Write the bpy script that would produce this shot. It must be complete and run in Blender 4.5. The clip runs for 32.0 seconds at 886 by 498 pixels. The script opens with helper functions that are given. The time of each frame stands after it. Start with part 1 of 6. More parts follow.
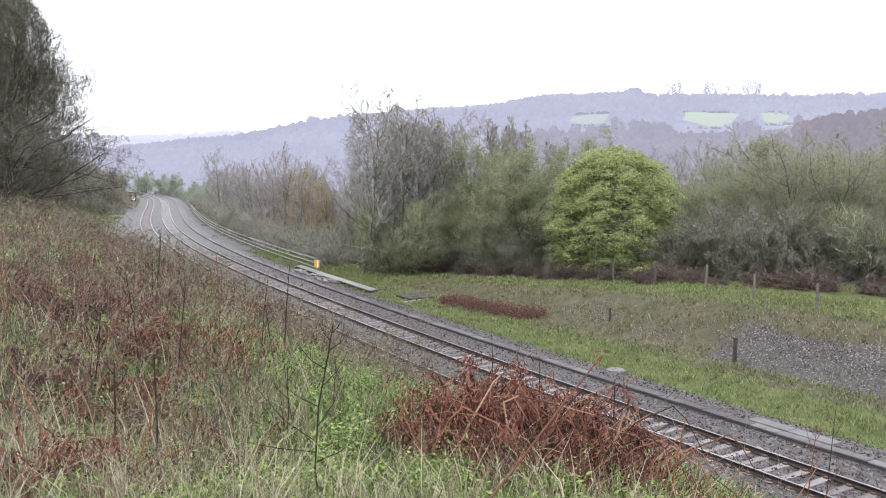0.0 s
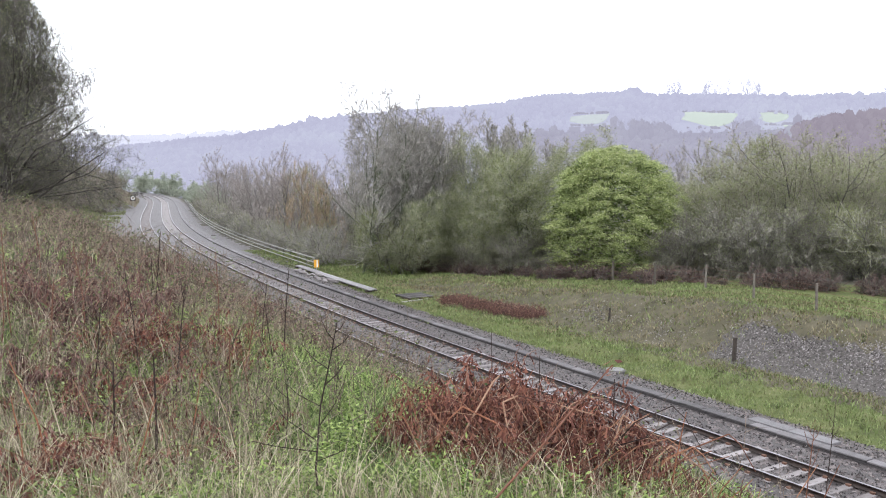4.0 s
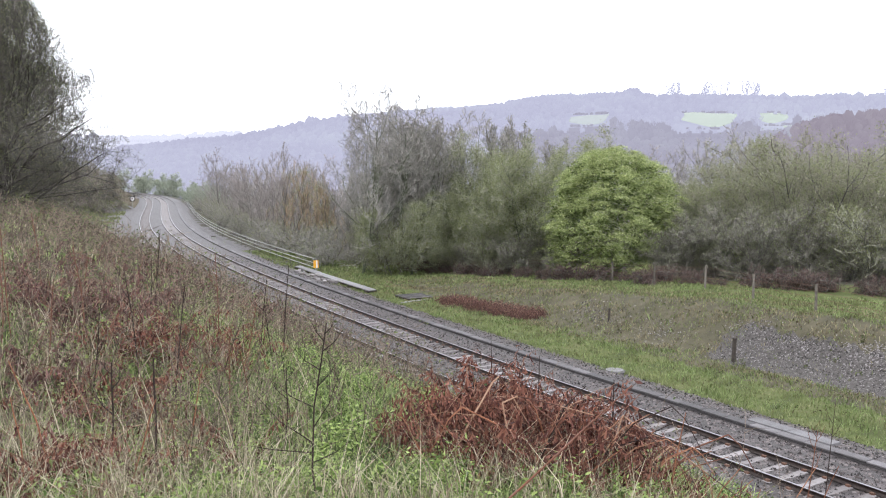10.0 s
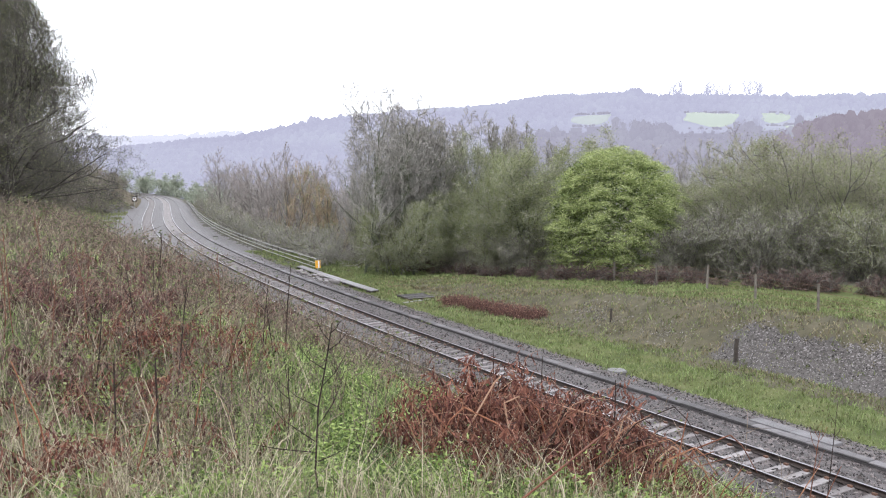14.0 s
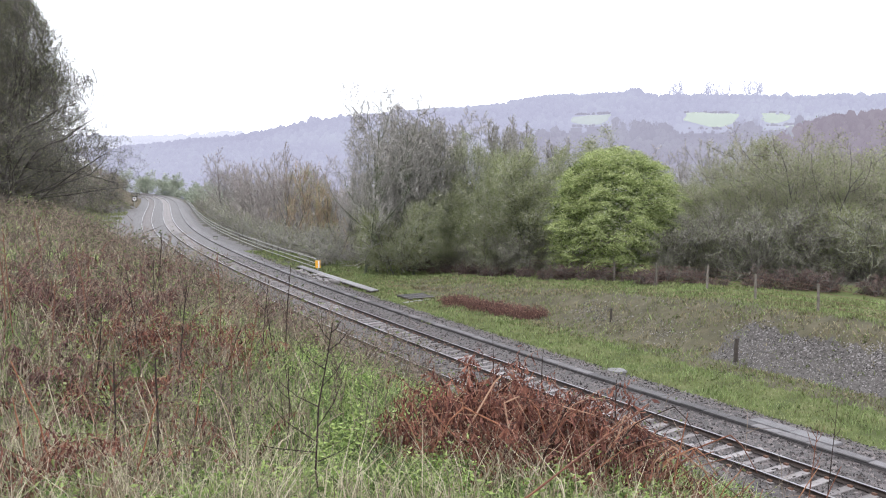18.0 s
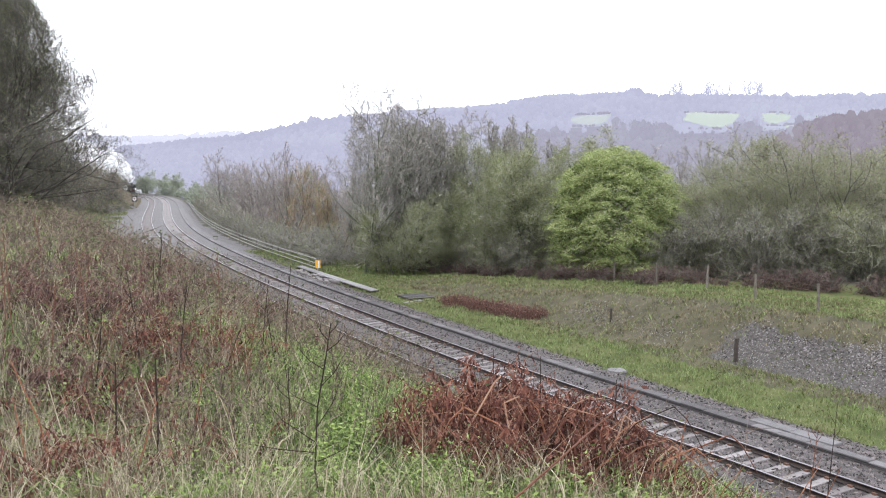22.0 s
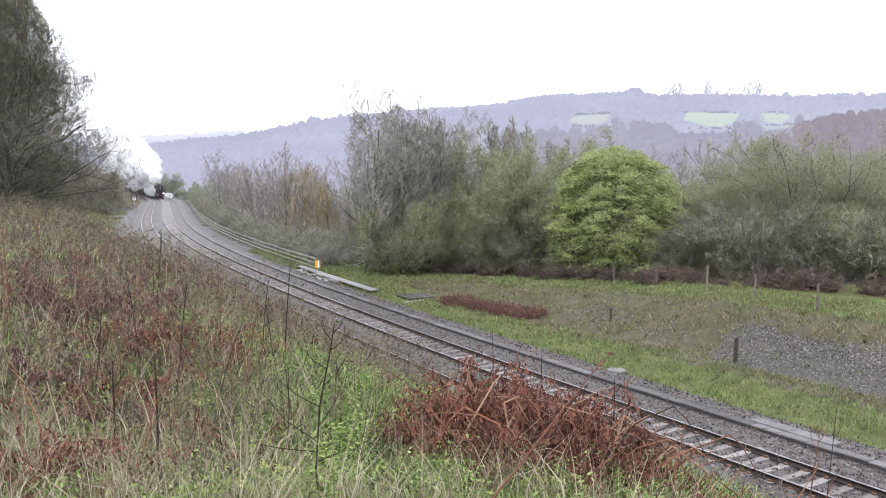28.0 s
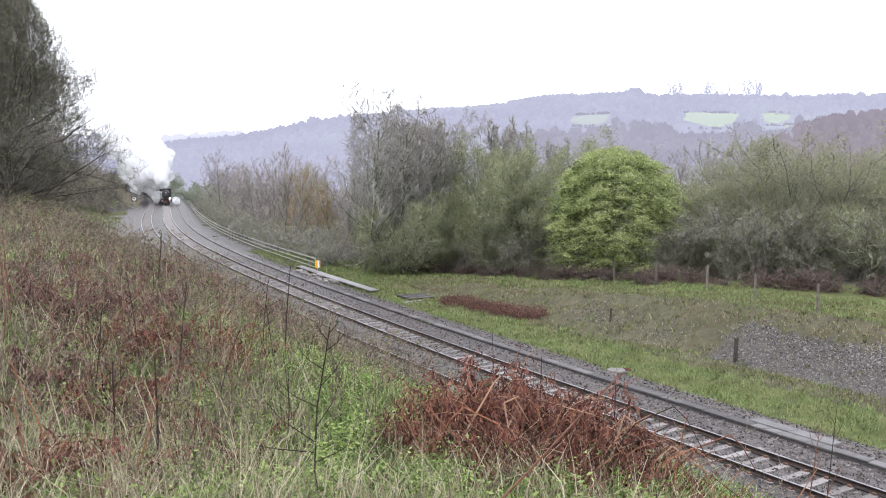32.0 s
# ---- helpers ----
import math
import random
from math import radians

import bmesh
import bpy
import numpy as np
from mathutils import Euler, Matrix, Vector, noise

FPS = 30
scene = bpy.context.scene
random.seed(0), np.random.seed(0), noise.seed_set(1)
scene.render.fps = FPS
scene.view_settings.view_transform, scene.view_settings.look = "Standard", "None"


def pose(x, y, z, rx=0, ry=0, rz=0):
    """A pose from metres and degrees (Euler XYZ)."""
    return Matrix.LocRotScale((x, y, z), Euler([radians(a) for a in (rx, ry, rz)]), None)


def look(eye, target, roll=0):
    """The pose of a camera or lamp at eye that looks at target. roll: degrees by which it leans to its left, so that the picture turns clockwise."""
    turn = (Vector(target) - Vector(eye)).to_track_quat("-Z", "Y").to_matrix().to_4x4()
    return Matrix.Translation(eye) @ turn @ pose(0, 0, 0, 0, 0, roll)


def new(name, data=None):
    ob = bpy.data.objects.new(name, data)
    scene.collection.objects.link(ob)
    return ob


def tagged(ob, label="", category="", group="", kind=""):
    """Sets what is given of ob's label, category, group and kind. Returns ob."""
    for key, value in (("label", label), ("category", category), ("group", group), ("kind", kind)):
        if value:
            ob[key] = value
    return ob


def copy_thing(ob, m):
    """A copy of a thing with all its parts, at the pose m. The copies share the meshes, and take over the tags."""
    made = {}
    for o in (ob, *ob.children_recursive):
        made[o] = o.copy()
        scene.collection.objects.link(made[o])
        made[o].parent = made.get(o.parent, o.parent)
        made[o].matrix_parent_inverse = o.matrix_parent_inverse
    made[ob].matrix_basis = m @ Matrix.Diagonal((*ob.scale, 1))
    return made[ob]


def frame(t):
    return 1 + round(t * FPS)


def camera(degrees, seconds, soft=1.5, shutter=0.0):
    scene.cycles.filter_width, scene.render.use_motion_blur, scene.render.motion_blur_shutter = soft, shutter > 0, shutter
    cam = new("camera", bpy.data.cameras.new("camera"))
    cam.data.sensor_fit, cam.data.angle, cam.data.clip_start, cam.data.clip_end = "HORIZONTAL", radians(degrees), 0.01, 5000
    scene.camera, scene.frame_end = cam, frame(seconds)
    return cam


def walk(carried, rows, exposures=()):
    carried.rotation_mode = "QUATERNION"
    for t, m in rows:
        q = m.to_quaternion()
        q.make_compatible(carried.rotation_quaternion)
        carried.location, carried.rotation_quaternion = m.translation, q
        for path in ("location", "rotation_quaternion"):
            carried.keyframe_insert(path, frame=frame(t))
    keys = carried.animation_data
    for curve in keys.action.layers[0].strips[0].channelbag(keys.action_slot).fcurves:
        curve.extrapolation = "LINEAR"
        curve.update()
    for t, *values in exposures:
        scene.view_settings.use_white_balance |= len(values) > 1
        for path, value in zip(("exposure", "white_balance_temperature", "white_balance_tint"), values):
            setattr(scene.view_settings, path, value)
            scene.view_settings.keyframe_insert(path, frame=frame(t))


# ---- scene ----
HORIZON_DIP = 5.157
EYE_Z = 7.964
cam = camera(55.0, 32.0, soft=1.05)
# the camera stands on a tripod and is nudged by the wind: seconds, turn and tilt in degrees
NUDGES = [(0, -.065, -.027), (2, -.05, -.035), (3.5, -.085, -.042), (6, -.122, -.054), (8, -.141, -.065), (9.2, -.141, -.06),
          (9.6, -.13, -.008), (10.2, -.12, -.008), (10.6, -.015, -.004), (11, 0, 0), (14.5, 0, 0), (16.5, -.02, -.008), (17.5, 0, -.002),
          (23.5, 0, -.002), (24, -.038, -.004), (24.5, -.006, -.022), (25.5, -.01, -.027), (27.5, -.025, -.004), (28.2, -.018, -.016),
          (29, -.045, -.018), (29.6, -.01, -.02), (31.4, -.003, -.027), (32, -.018, -.008)]
walk(cam, [(t, pose(0, 0, EYE_Z, 90 - HORIZON_DIP + tilt, 0, turn)) for t, turn, tilt in NUDGES], exposures=[(0, 0.3, 6150, 11), (32, 0.3, 6150, 11)])

# ---- overcast daylight ----
world = bpy.data.worlds.new("overcast_sky")
scene.world = world
world.use_nodes = True
wn = world.node_tree.nodes
wn.clear()
sky = wn.new("ShaderNodeTexSky")
sky.sky_type, sky.sun_disc = "NISHITA", False
sky.sun_elevation, sky.sun_rotation = radians(48), radians(200)
sky.dust_density, sky.air_density = 6.0, 1.0
soften = wn.new("ShaderNodeHueSaturation")
soften.inputs["Saturation"].default_value = 0.12
cloud = wn.new("ShaderNodeMixRGB")
cloud.inputs[0].default_value = 0.72
cloud.inputs[2].default_value = (17.5, 17.6, 18.2, 1)
back = wn.new("ShaderNodeBackground")
back.inputs["Strength"].default_value = 0.12
wout = wn.new("ShaderNodeOutputWorld")
wl = world.node_tree.links
wl.new(sky.outputs[0], soften.inputs["Color"])
wl.new(soften.outputs[0], cloud.inputs[1])
wl.new(cloud.outputs[0], back.inputs["Color"])
wl.new(back.outputs[0], wout.inputs["Surface"])
sun = new("sun", bpy.data.lights.new("sun", "SUN"))
sun.data.energy, sun.data.angle, sun.data.color = 0.8, radians(25), (1, .97, .93)
sun.matrix_basis = look((-20, -50, 60), (0, 0, 0))


# ---- materials ----
def material(name, colours, scale=3.0, rough=.85, metal=0.0, bump=.3, bump_scale=40.0, spread=.0, island=False, detail=6.0, spec=.3, trans=0.0, glow=None):
    """Colour from two sizes of noise through a ramp, with relief; spread varies it from piece to piece."""
    m = bpy.data.materials.new(name)
    m.use_nodes = True
    n, l = m.node_tree.nodes, m.node_tree.links
    b = n["Principled BSDF"]
    b.inputs["Roughness"].default_value, b.inputs["Metallic"].default_value = rough, metal
    b.inputs["Specular IOR Level"].default_value = spec
    where = n.new("ShaderNodeTexCoord")
    big = n.new("ShaderNodeTexNoise")
    big.inputs["Scale"].default_value, big.inputs["Detail"].default_value, big.inputs["Roughness"].default_value = scale, detail, .65
    l.new(where.outputs["Object"], big.inputs["Vector"])
    ramp = n.new("ShaderNodeValToRGB")
    ramp.color_ramp.elements[0].position, ramp.color_ramp.elements[1].position = .28, .72
    while len(ramp.color_ramp.elements) < len(colours):
        ramp.color_ramp.elements.new(.5)
    for i, c in enumerate(colours):
        ramp.color_ramp.elements[i].position = .28 + .44 * i / max(1, len(colours) - 1)
        ramp.color_ramp.elements[i].color = (*c, 1)
    fac = big.outputs["Fac"]
    if spread:
        if island:
            rnd = n.new("ShaderNodeNewGeometry").outputs["Random Per Island"]
        else:
            rnd = n.new("ShaderNodeObjectInfo").outputs["Random"]
        mix = n.new("ShaderNodeMix")
        mix.inputs[0].default_value = spread
        l.new(fac, mix.inputs[2])
        l.new(rnd, mix.inputs[3])
        fac = mix.outputs[0]
    l.new(fac, ramp.inputs[0])
    l.new(ramp.outputs[0], b.inputs["Base Color"])
    if bump:
        fine = n.new("ShaderNodeTexNoise")
        fine.inputs["Scale"].default_value, fine.inputs["Detail"].default_value = bump_scale, 5
        l.new(where.outputs["Object"], fine.inputs["Vector"])
        bp = n.new("ShaderNodeBump")
        bp.inputs["Strength"].default_value, bp.inputs["Distance"].default_value = bump, .03
        l.new(fine.outputs["Fac"], bp.inputs["Height"])
        l.new(bp.outputs[0], b.inputs["Normal"])
    if trans:
        out = n["Material Output"]
        tr = n.new("ShaderNodeBsdfTranslucent")
        ms = n.new("ShaderNodeMixShader")
        ms.inputs[0].default_value = trans
        l.new(ramp.outputs[0], tr.inputs[0])
        l.new(b.outputs[0], ms.inputs[1])
        l.new(tr.outputs[0], ms.inputs[2])
        l.new(ms.outputs[0], out.inputs[0])
    # glow gives off the ramp colour; on the far hills it paints haze
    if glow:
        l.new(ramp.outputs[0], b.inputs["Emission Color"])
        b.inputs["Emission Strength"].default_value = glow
    return m


M = {}
M["ballast"] = material("ballast", [(.016, .012, .011), (.05, .041, .039), (.135, .113, .11)], 3.2, rough=0.52, spec=0.5, bump=1.0, bump_scale=22, detail=15)
M["stone"] = material("stone", [(.014, .011, .01), (.048, .039, .036), (.1, .083, .078), (.24, .21, .2)], 5, rough=0.65, spec=0.3, spread=.85, island=True, bump=.4)
M["verge"] = material("verge", [(.05, .06, .02), (.09, .11, .03), (.14, .135, .06)], .7, bump=1, bump_scale=18, detail=12)
M["bank_soil"] = material("bank_soil", [(.03, .024, .016), (.055, .047, .028), (.065, .075, .028)], .9, bump=1, bump_scale=15, detail=12)
M["scree"] = material("scree", [(.048, .044, .026), (.085, .076, .045), (.125, .107, .07)], 1.4, bump=1, bump_scale=16, detail=12)
M["valley"] = material("valley", [(.06, .055, .045), (.09, .085, .065), (.11, .115, .075)], .05, bump=0)
# far ridges and woods: lilac emission paints the haze over them
M["back_ridge_haze"] = material("back_ridge_haze", [(.046, .046, .053), (.049, .049, .055)], .004, bump=0, spec=0, glow=13)
M["far_wood_haze"] = material("far_wood_haze", [(.0142, .014, .0178), (.016, .016, .0196), (.018, .0184, .0212)], .004, bump=0, spec=0, glow=27)
M["far_tree_haze"] = material("far_tree_haze", [(.0142, .0139, .0177), (.0159, .0158, .0195), (.0178, .0182, .0211)], .004, spread=0.12, island=True, bump=0, spec=0, glow=27)
M["mid_tree_haze"] = material("mid_tree_haze", [(.0126, .012, .0147), (.0142, .0137, .0164), (.0158, .0156, .0178)], .006, spread=0.14, island=True, bump=0, spec=0, glow=24)
M["far_purple_haze"] = material("far_purple_haze", [(.0102, .0088, .0104), (.0118, .0104, .012), (.0133, .012, .0133)], .02, spread=0.14, island=True, bump=0, spec=0, glow=24)
M["twig_gold"] = material("twig_gold", [(.25, .18, .115), (.36, .27, .185), (.45, .36, .26)], 1.2, spread=.45, island=True, bump=0)
M["twig_brown"] = material("twig_brown", [(.18, .168, .125), (.29, .27, .21), (.4, .375, .3)], 1.2, spread=.45, island=True, bump=0)
M["slab"] = material("slab_concrete", [(.1, .093, .095), (.15, .142, .145), (.21, .2, .205)], 3, spread=.3, rough=.45, bump=.3, bump_scale=60)
# far fields: haze painted in as a pale glowing colour
M["pale_field_haze"] = material("pale_field_haze", [(.132, .142, .142), (.145, .153, .15)], .01, bump=0, glow=1.35)
M["far_field_haze"] = material("far_field_haze", [(.132, .148, .128), (.146, .16, .14)], .01, bump=0, glow=1.6)
M["steel"] = material("rail_steel", [(.03, .024, .022), (.07, .052, .045)], 4, rough=.6, metal=.3, bump=.15)
M["rail_head"] = material("rail_head", [(.3, .29, .3), (.45, .44, .46)], 3, rough=.3, metal=.95, bump=0)
M["concrete"] = material("concrete", [(.15, .135, .13), (.24, .22, .215), (.35, .325, .32)], 2.5, spread=.35, bump=.3, bump_scale=60)
M["trough"] = material("trough_concrete", [(.065, .06, .06), (.11, .102, .103), (.18, .168, .17)], 3, spread=.4, rough=.55, bump=.3, bump_scale=60)
M["galv"] = material("galvanised", [(.3, .31, .28), (.45, .46, .42)], 5, rough=.5, metal=.4, bump=.1)
M["yellow"] = material("yellow_paint", [(.75, .36, .03), (.85, .45, .04)], 6, rough=.5, bump=.05)
M["white"] = material("white_paint", [(.7, .7, .7), (.82, .82, .8)], 6, rough=.5, bump=.05)
M["black"] = material("black_paint", [(.008, .008, .009), (.025, .025, .027)], 4, rough=.35, bump=.05, spec=.5)
M["red"] = material("red_paint", [(.05, .01, .009), (.09, .016, .014)], 4, rough=.45, bump=.05)
M["maroon"] = material("maroon_paint", [(.05, .012, .014), (.09, .025, .024)], 3, rough=.3, bump=.05, spec=.5)
M["roof"] = material("grey_roof", [(.42, .42, .44), (.6, .6, .62)], 1.5, rough=.3, bump=.1, spec=.6)
M["glass"] = material("window_glass", [(.02, .025, .03), (.04, .045, .05)], 2, rough=.08, bump=0, spec=.6)
M["post"] = material("post_timber", [(.09, .078, .065), (.15, .132, .112), (.21, .19, .165)], 6, spread=.3, bump=.5)
M["plank"] = material("plank_timber", [(.18, .172, .172), (.3, .29, .29)], 3, spread=.4, rough=.4, bump=.3)
M["dark_post"] = material("dark_post", [(.03, .025, .022), (.08, .065, .055)], 6, bump=.5)
M["bark"] = material("bark", [(.08, .075, .068), (.13, .12, .11), (.18, .18, .15)], 3, bump=.6)
M["twig_oak"] = material("twig_oak", [(.07, .063, .055), (.135, .122, .105), (.22, .2, .175)], 1.2, spread=.45, island=True, bump=0)
M["bark_dark"] = material("bark_dark", [(.03, .027, .024), (.06, .053, .045), (.095, .09, .07)], 3, bump=.6)
M["ivy_bark"] = material("ivy_bark", [(.07, .08, .055), (.12, .13, .09), (.18, .18, .135)], 2, bump=.6)
M["twig"] = material("twig", [(.2, .185, .165), (.32, .3, .272), (.43, .405, .37)], 1.2, spread=.45, island=True, bump=0)
M["twig_red"] = material("twig_red", [(.17, .143, .127), (.265, .225, .2), (.35, .3, .265)], 1.2, spread=.45, island=True, bump=0)
# valley twigs, lightened so that distance haze is part of their colour
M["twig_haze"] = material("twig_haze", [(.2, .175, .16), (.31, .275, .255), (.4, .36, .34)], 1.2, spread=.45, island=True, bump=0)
M["twig_olive"] = material("twig_olive", [(.23, .225, .17), (.35, .34, .265), (.46, .45, .355)], 1.2, spread=.45, island=True, bump=0)
M["ivy"] = material("ivy_leaf", [(.06, .08, .045), (.11, .135, .075), (.17, .19, .11)], 2, spread=.6, island=True, bump=0, rough=.5)
M["leaf_spring"] = material("leaf_spring", [(.14, .18, .06), (.34, .4, .145), (.57, .62, .29)], 1.1, spread=.5, island=True, bump=0, rough=.6, trans=.3)
M["leaf_olive"] = material("leaf_olive", [(.16, .18, .09), (.27, .29, .15), (.39, .41, .235)], .8, spread=.55, island=True, bump=0, trans=.45)
M["leaf_bud"] = material("leaf_bud", [(.15, .17, .08), (.25, .27, .12), (.35, .36, .19)], .8, spread=.55, island=True, bump=0, trans=.45)
M["blossom"] = material("blossom", [(.4, .36, .33), (.6, .56, .52)], .8, spread=.55, island=True, bump=0)
M["grass"] = material("grass", [(.05, .078, .025), (.17, .245, .072), (.41, .49, .195)], .9, spread=.6, island=True, bump=0, rough=.55, trans=.3)
M["verge_grass"] = material("verge_grass", [(.12, .105, .06), (.14, .16, .065), (.2, .235, .09), (.29, .3, .16)], .5, spread=.4, island=True, bump=0, trans=.2)
M["verge_fresh"] = material("verge_fresh", [(.1, .125, .045), (.17, .22, .08), (.27, .33, .14)], .6, spread=.5, island=True, bump=0, trans=.2)
M["weed"] = material("weed", [(.05, .04, .025), (.07, .085, .03), (.12, .15, .05)], 1.5, spread=.5, island=True, bump=0)
M["straw"] = material("straw", [(.15, .12, .08), (.33, .275, .19), (.57, .5, .37)], 1, spread=.6, island=True, bump=0, rough=.7, trans=.2)
M["bracken"] = material("bracken", [(.05, .019, .015), (.145, .055, .04), (.26, .115, .078)], 1.2, spread=.6, island=True, bump=0, rough=.8, trans=.15)
M["bracken_stem"] = material("bracken_stem", [(.08, .033, .022), (.19, .085, .052), (.38, .24, .16)], 2, spread=.7, island=True, bump=0, rough=.6)
M["bramble_leaf"] = material("bramble_leaf", [(.07, .09, .035), (.13, .155, .06), (.2, .23, .1)], .8, spread=.55, island=True, bump=0)
M["bramble"] = material("bramble", [(.07, .05, .038), (.155, .118, .088), (.27, .21, .16)], 1.2, spread=.6, island=True, bump=0)
M["stem_dark"] = material("stem_dark", [(.016, .01, .009), (.05, .032, .026)], 8, bump=.2)
M["stem_red"] = material("stem_red", [(.1, .04, .025), (.2, .085, .05)], 8, bump=.2, rough=.5)
M["orange_stem"] = material("orange_stem", [(.19, .07, .036), (.35, .15, .08)], 8, bump=.2, rough=.5)
M["straw_stem"] = material("straw_stem", [(.26, .12, .065), (.38, .2, .12)], 8, bump=.2, rough=.6)
M["tan_grass"] = material("tan_grass", [(.22, .19, .14), (.34, .3, .23)], 1, spread=.5, island=True, bump=0)
M["steam"] = material("steam", [(.97, .97, .98), (.99, .99, .99)], .3, rough=1, bump=0, spec=0, trans=.8)
# trough walls: side shade, with damp dirt, put into one dark colour
M["trough_side_shade"] = material("trough_side_shade", [(.02, .018, .018), (.06, .055, .055)], 3, bump=.4)
M["twig_dark"] = material("twig_dark", [(.14, .13, .112), (.23, .215, .185), (.34, .32, .275)], 1.2, spread=.45, island=True, bump=0)
M["broad_leaf"] = material("broad_leaf", [(.07, .11, .026), (.2, .285, .07), (.39, .49, .16)], 1.5, spread=.6, island=True, bump=0, rough=.5, trans=.3)
M["scree_dark"] = material("scree_dark", [(.04, .037, .032), (.085, .077, .07), (.14, .128, .118)], 6, bump=1, bump_scale=25, detail=12)
M["bracken_dark"] = material("bracken_dark", [(.05, .025, .024), (.125, .06, .052), (.21, .115, .098)], 1.2, spread=.6, island=True, bump=0)
M["bramble_dark"] = material("bramble_dark", [(.05, .032, .028), (.11, .075, .065), (.19, .135, .115)], 1.2, spread=.6, island=True, bump=0)
M["dry_tuft"] = material("dry_tuft", [(.11, .09, .055), (.2, .17, .1), (.3, .26, .16)], .6, spread=.6, island=True, bump=0)
# shaded copy of the spring leaf colour, for the inside of the crown
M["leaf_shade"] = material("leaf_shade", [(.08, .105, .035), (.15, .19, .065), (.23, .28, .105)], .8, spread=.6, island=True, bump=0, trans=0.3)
M["lamp_glow"] = material("lamp_glow", [(.9, .9, .85), (1, 1, .95)], 3, bump=0, glow=8.0)
# leaves of the far bushes, paled to paint the haze in front of them
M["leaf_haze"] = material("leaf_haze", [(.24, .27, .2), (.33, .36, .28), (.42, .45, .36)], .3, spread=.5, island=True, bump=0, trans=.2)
M["stone_pale"] = material("stone_pale", [(.022, .018, .017), (.06, .051, .048), (.11, .097, .092), (.25, .23, .225)], 5, spread=.8, island=True, bump=.4)
M["rust"] = material("rusty_steel", [(.12, .06, .04), (.2, .12, .09)], 4, rough=.7, bump=.3)


# ---- mesh helpers ----
def mesh_np(name, verts, faces, mats=(), slots=None, smooth=False):
    """A mesh from arrays; faces all have the same number of corners."""
    V, F = np.asarray(verts, np.float32).reshape(-1, 3), np.asarray(faces, np.int32)
    me = bpy.data.meshes.new(name)
    k = F.shape[1]
    me.vertices.add(len(V))
    me.vertices.foreach_set("co", V.ravel())
    me.loops.add(F.size)
    me.loops.foreach_set("vertex_index", F.ravel())
    me.polygons.add(len(F))
    me.polygons.foreach_set("loop_start", np.arange(0, F.size, k, dtype=np.int32))
    if slots is not None:
        me.polygons.foreach_set("material_index", np.asarray(slots, np.int32))
    if smooth:
        me.polygons.foreach_set("use_smooth", np.ones(len(F), bool))
    for m in mats:
        me.materials.append(m)
    me.update(calc_edges=True)
    me.validate()
    return me


def link(name, me, parent=None, label="", at=None):
    ob = new(name, me)
    if parent is not None:
        ob.parent = parent
    if at is not None:
        ob.matrix_basis = at
    if label:
        ob["label"] = label
    return ob


def part(name, bm, mat, parent=None, label="", at=None, bevel=0.0, smooth=False):
    if bevel:
        bmesh.ops.bevel(bm, geom=list(bm.edges), offset=bevel, segments=1, affect="EDGES", clamp_overlap=True)
    me = bpy.data.meshes.new(name)
    bm.to_mesh(me)
    bm.free()
    me.materials.append(mat)
    if smooth:
        me.polygons.foreach_set("use_smooth", np.ones(len(me.polygons), bool))
    return link(name, me, parent, label, at)


def box(sx, sy, sz, x=0, y=0, z=0, bm=None, turn=None):
    """A box with its base at z."""
    bm = bm or bmesh.new()
    m = Matrix.Translation((x, y, z + sz / 2)) @ (turn or Matrix()) @ Matrix.Diagonal((sx, sy, sz, 1))
    bmesh.ops.create_cube(bm, size=1, matrix=m)
    return bm


def tube(p0, p1, r0, r1=None, sides=8, bm=None):
    bm = bm or bmesh.new()
    p0, p1 = Vector(p0), Vector(p1)
    d = p1 - p0
    m = Matrix.Translation((p0 + p1) / 2) @ d.to_track_quat("Z", "Y").to_matrix().to_4x4()
    bmesh.ops.create_cone(bm, cap_ends=True, segments=sides, radius1=r0, radius2=r0 if r1 is None else r1, depth=d.length, matrix=m)
    return bm


def tubes_np(P0, P1, R0, R1, sides=3):
    """Many thin tapered tubes as triangles."""
    P0, P1, R0, R1 = (np.asarray(a, float) for a in (P0, P1, R0, R1))
    d = P1 - P0
    d /= np.linalg.norm(d, axis=1)[:, None] + 1e-9
    up = np.where(np.abs(d[:, 2:3]) < .9, [[0, 0, 1.0]], [[1.0, 0, 0]])
    u = np.cross(d, up)
    u /= np.linalg.norm(u, axis=1)[:, None] + 1e-9
    v = np.cross(d, u)
    rings = []
    for P, R in ((P0, R0), (P1, R1)):
        for i in range(sides):
            a = 2 * math.pi * i / sides
            rings.append(P + (u * math.cos(a) + v * math.sin(a)) * R[:, None])
    V = np.stack(rings, 1).reshape(-1, 3)
    base = (np.arange(len(P0)) * 2 * sides)[:, None]
    F = []
    for i in range(sides):
        j = (i + 1) % sides
        F += [np.concatenate([base + i, base + j, base + sides + j], 1), np.concatenate([base + i, base + sides + j, base + sides + i], 1)]
    return V, np.stack(F, 1).reshape(-1, 3)


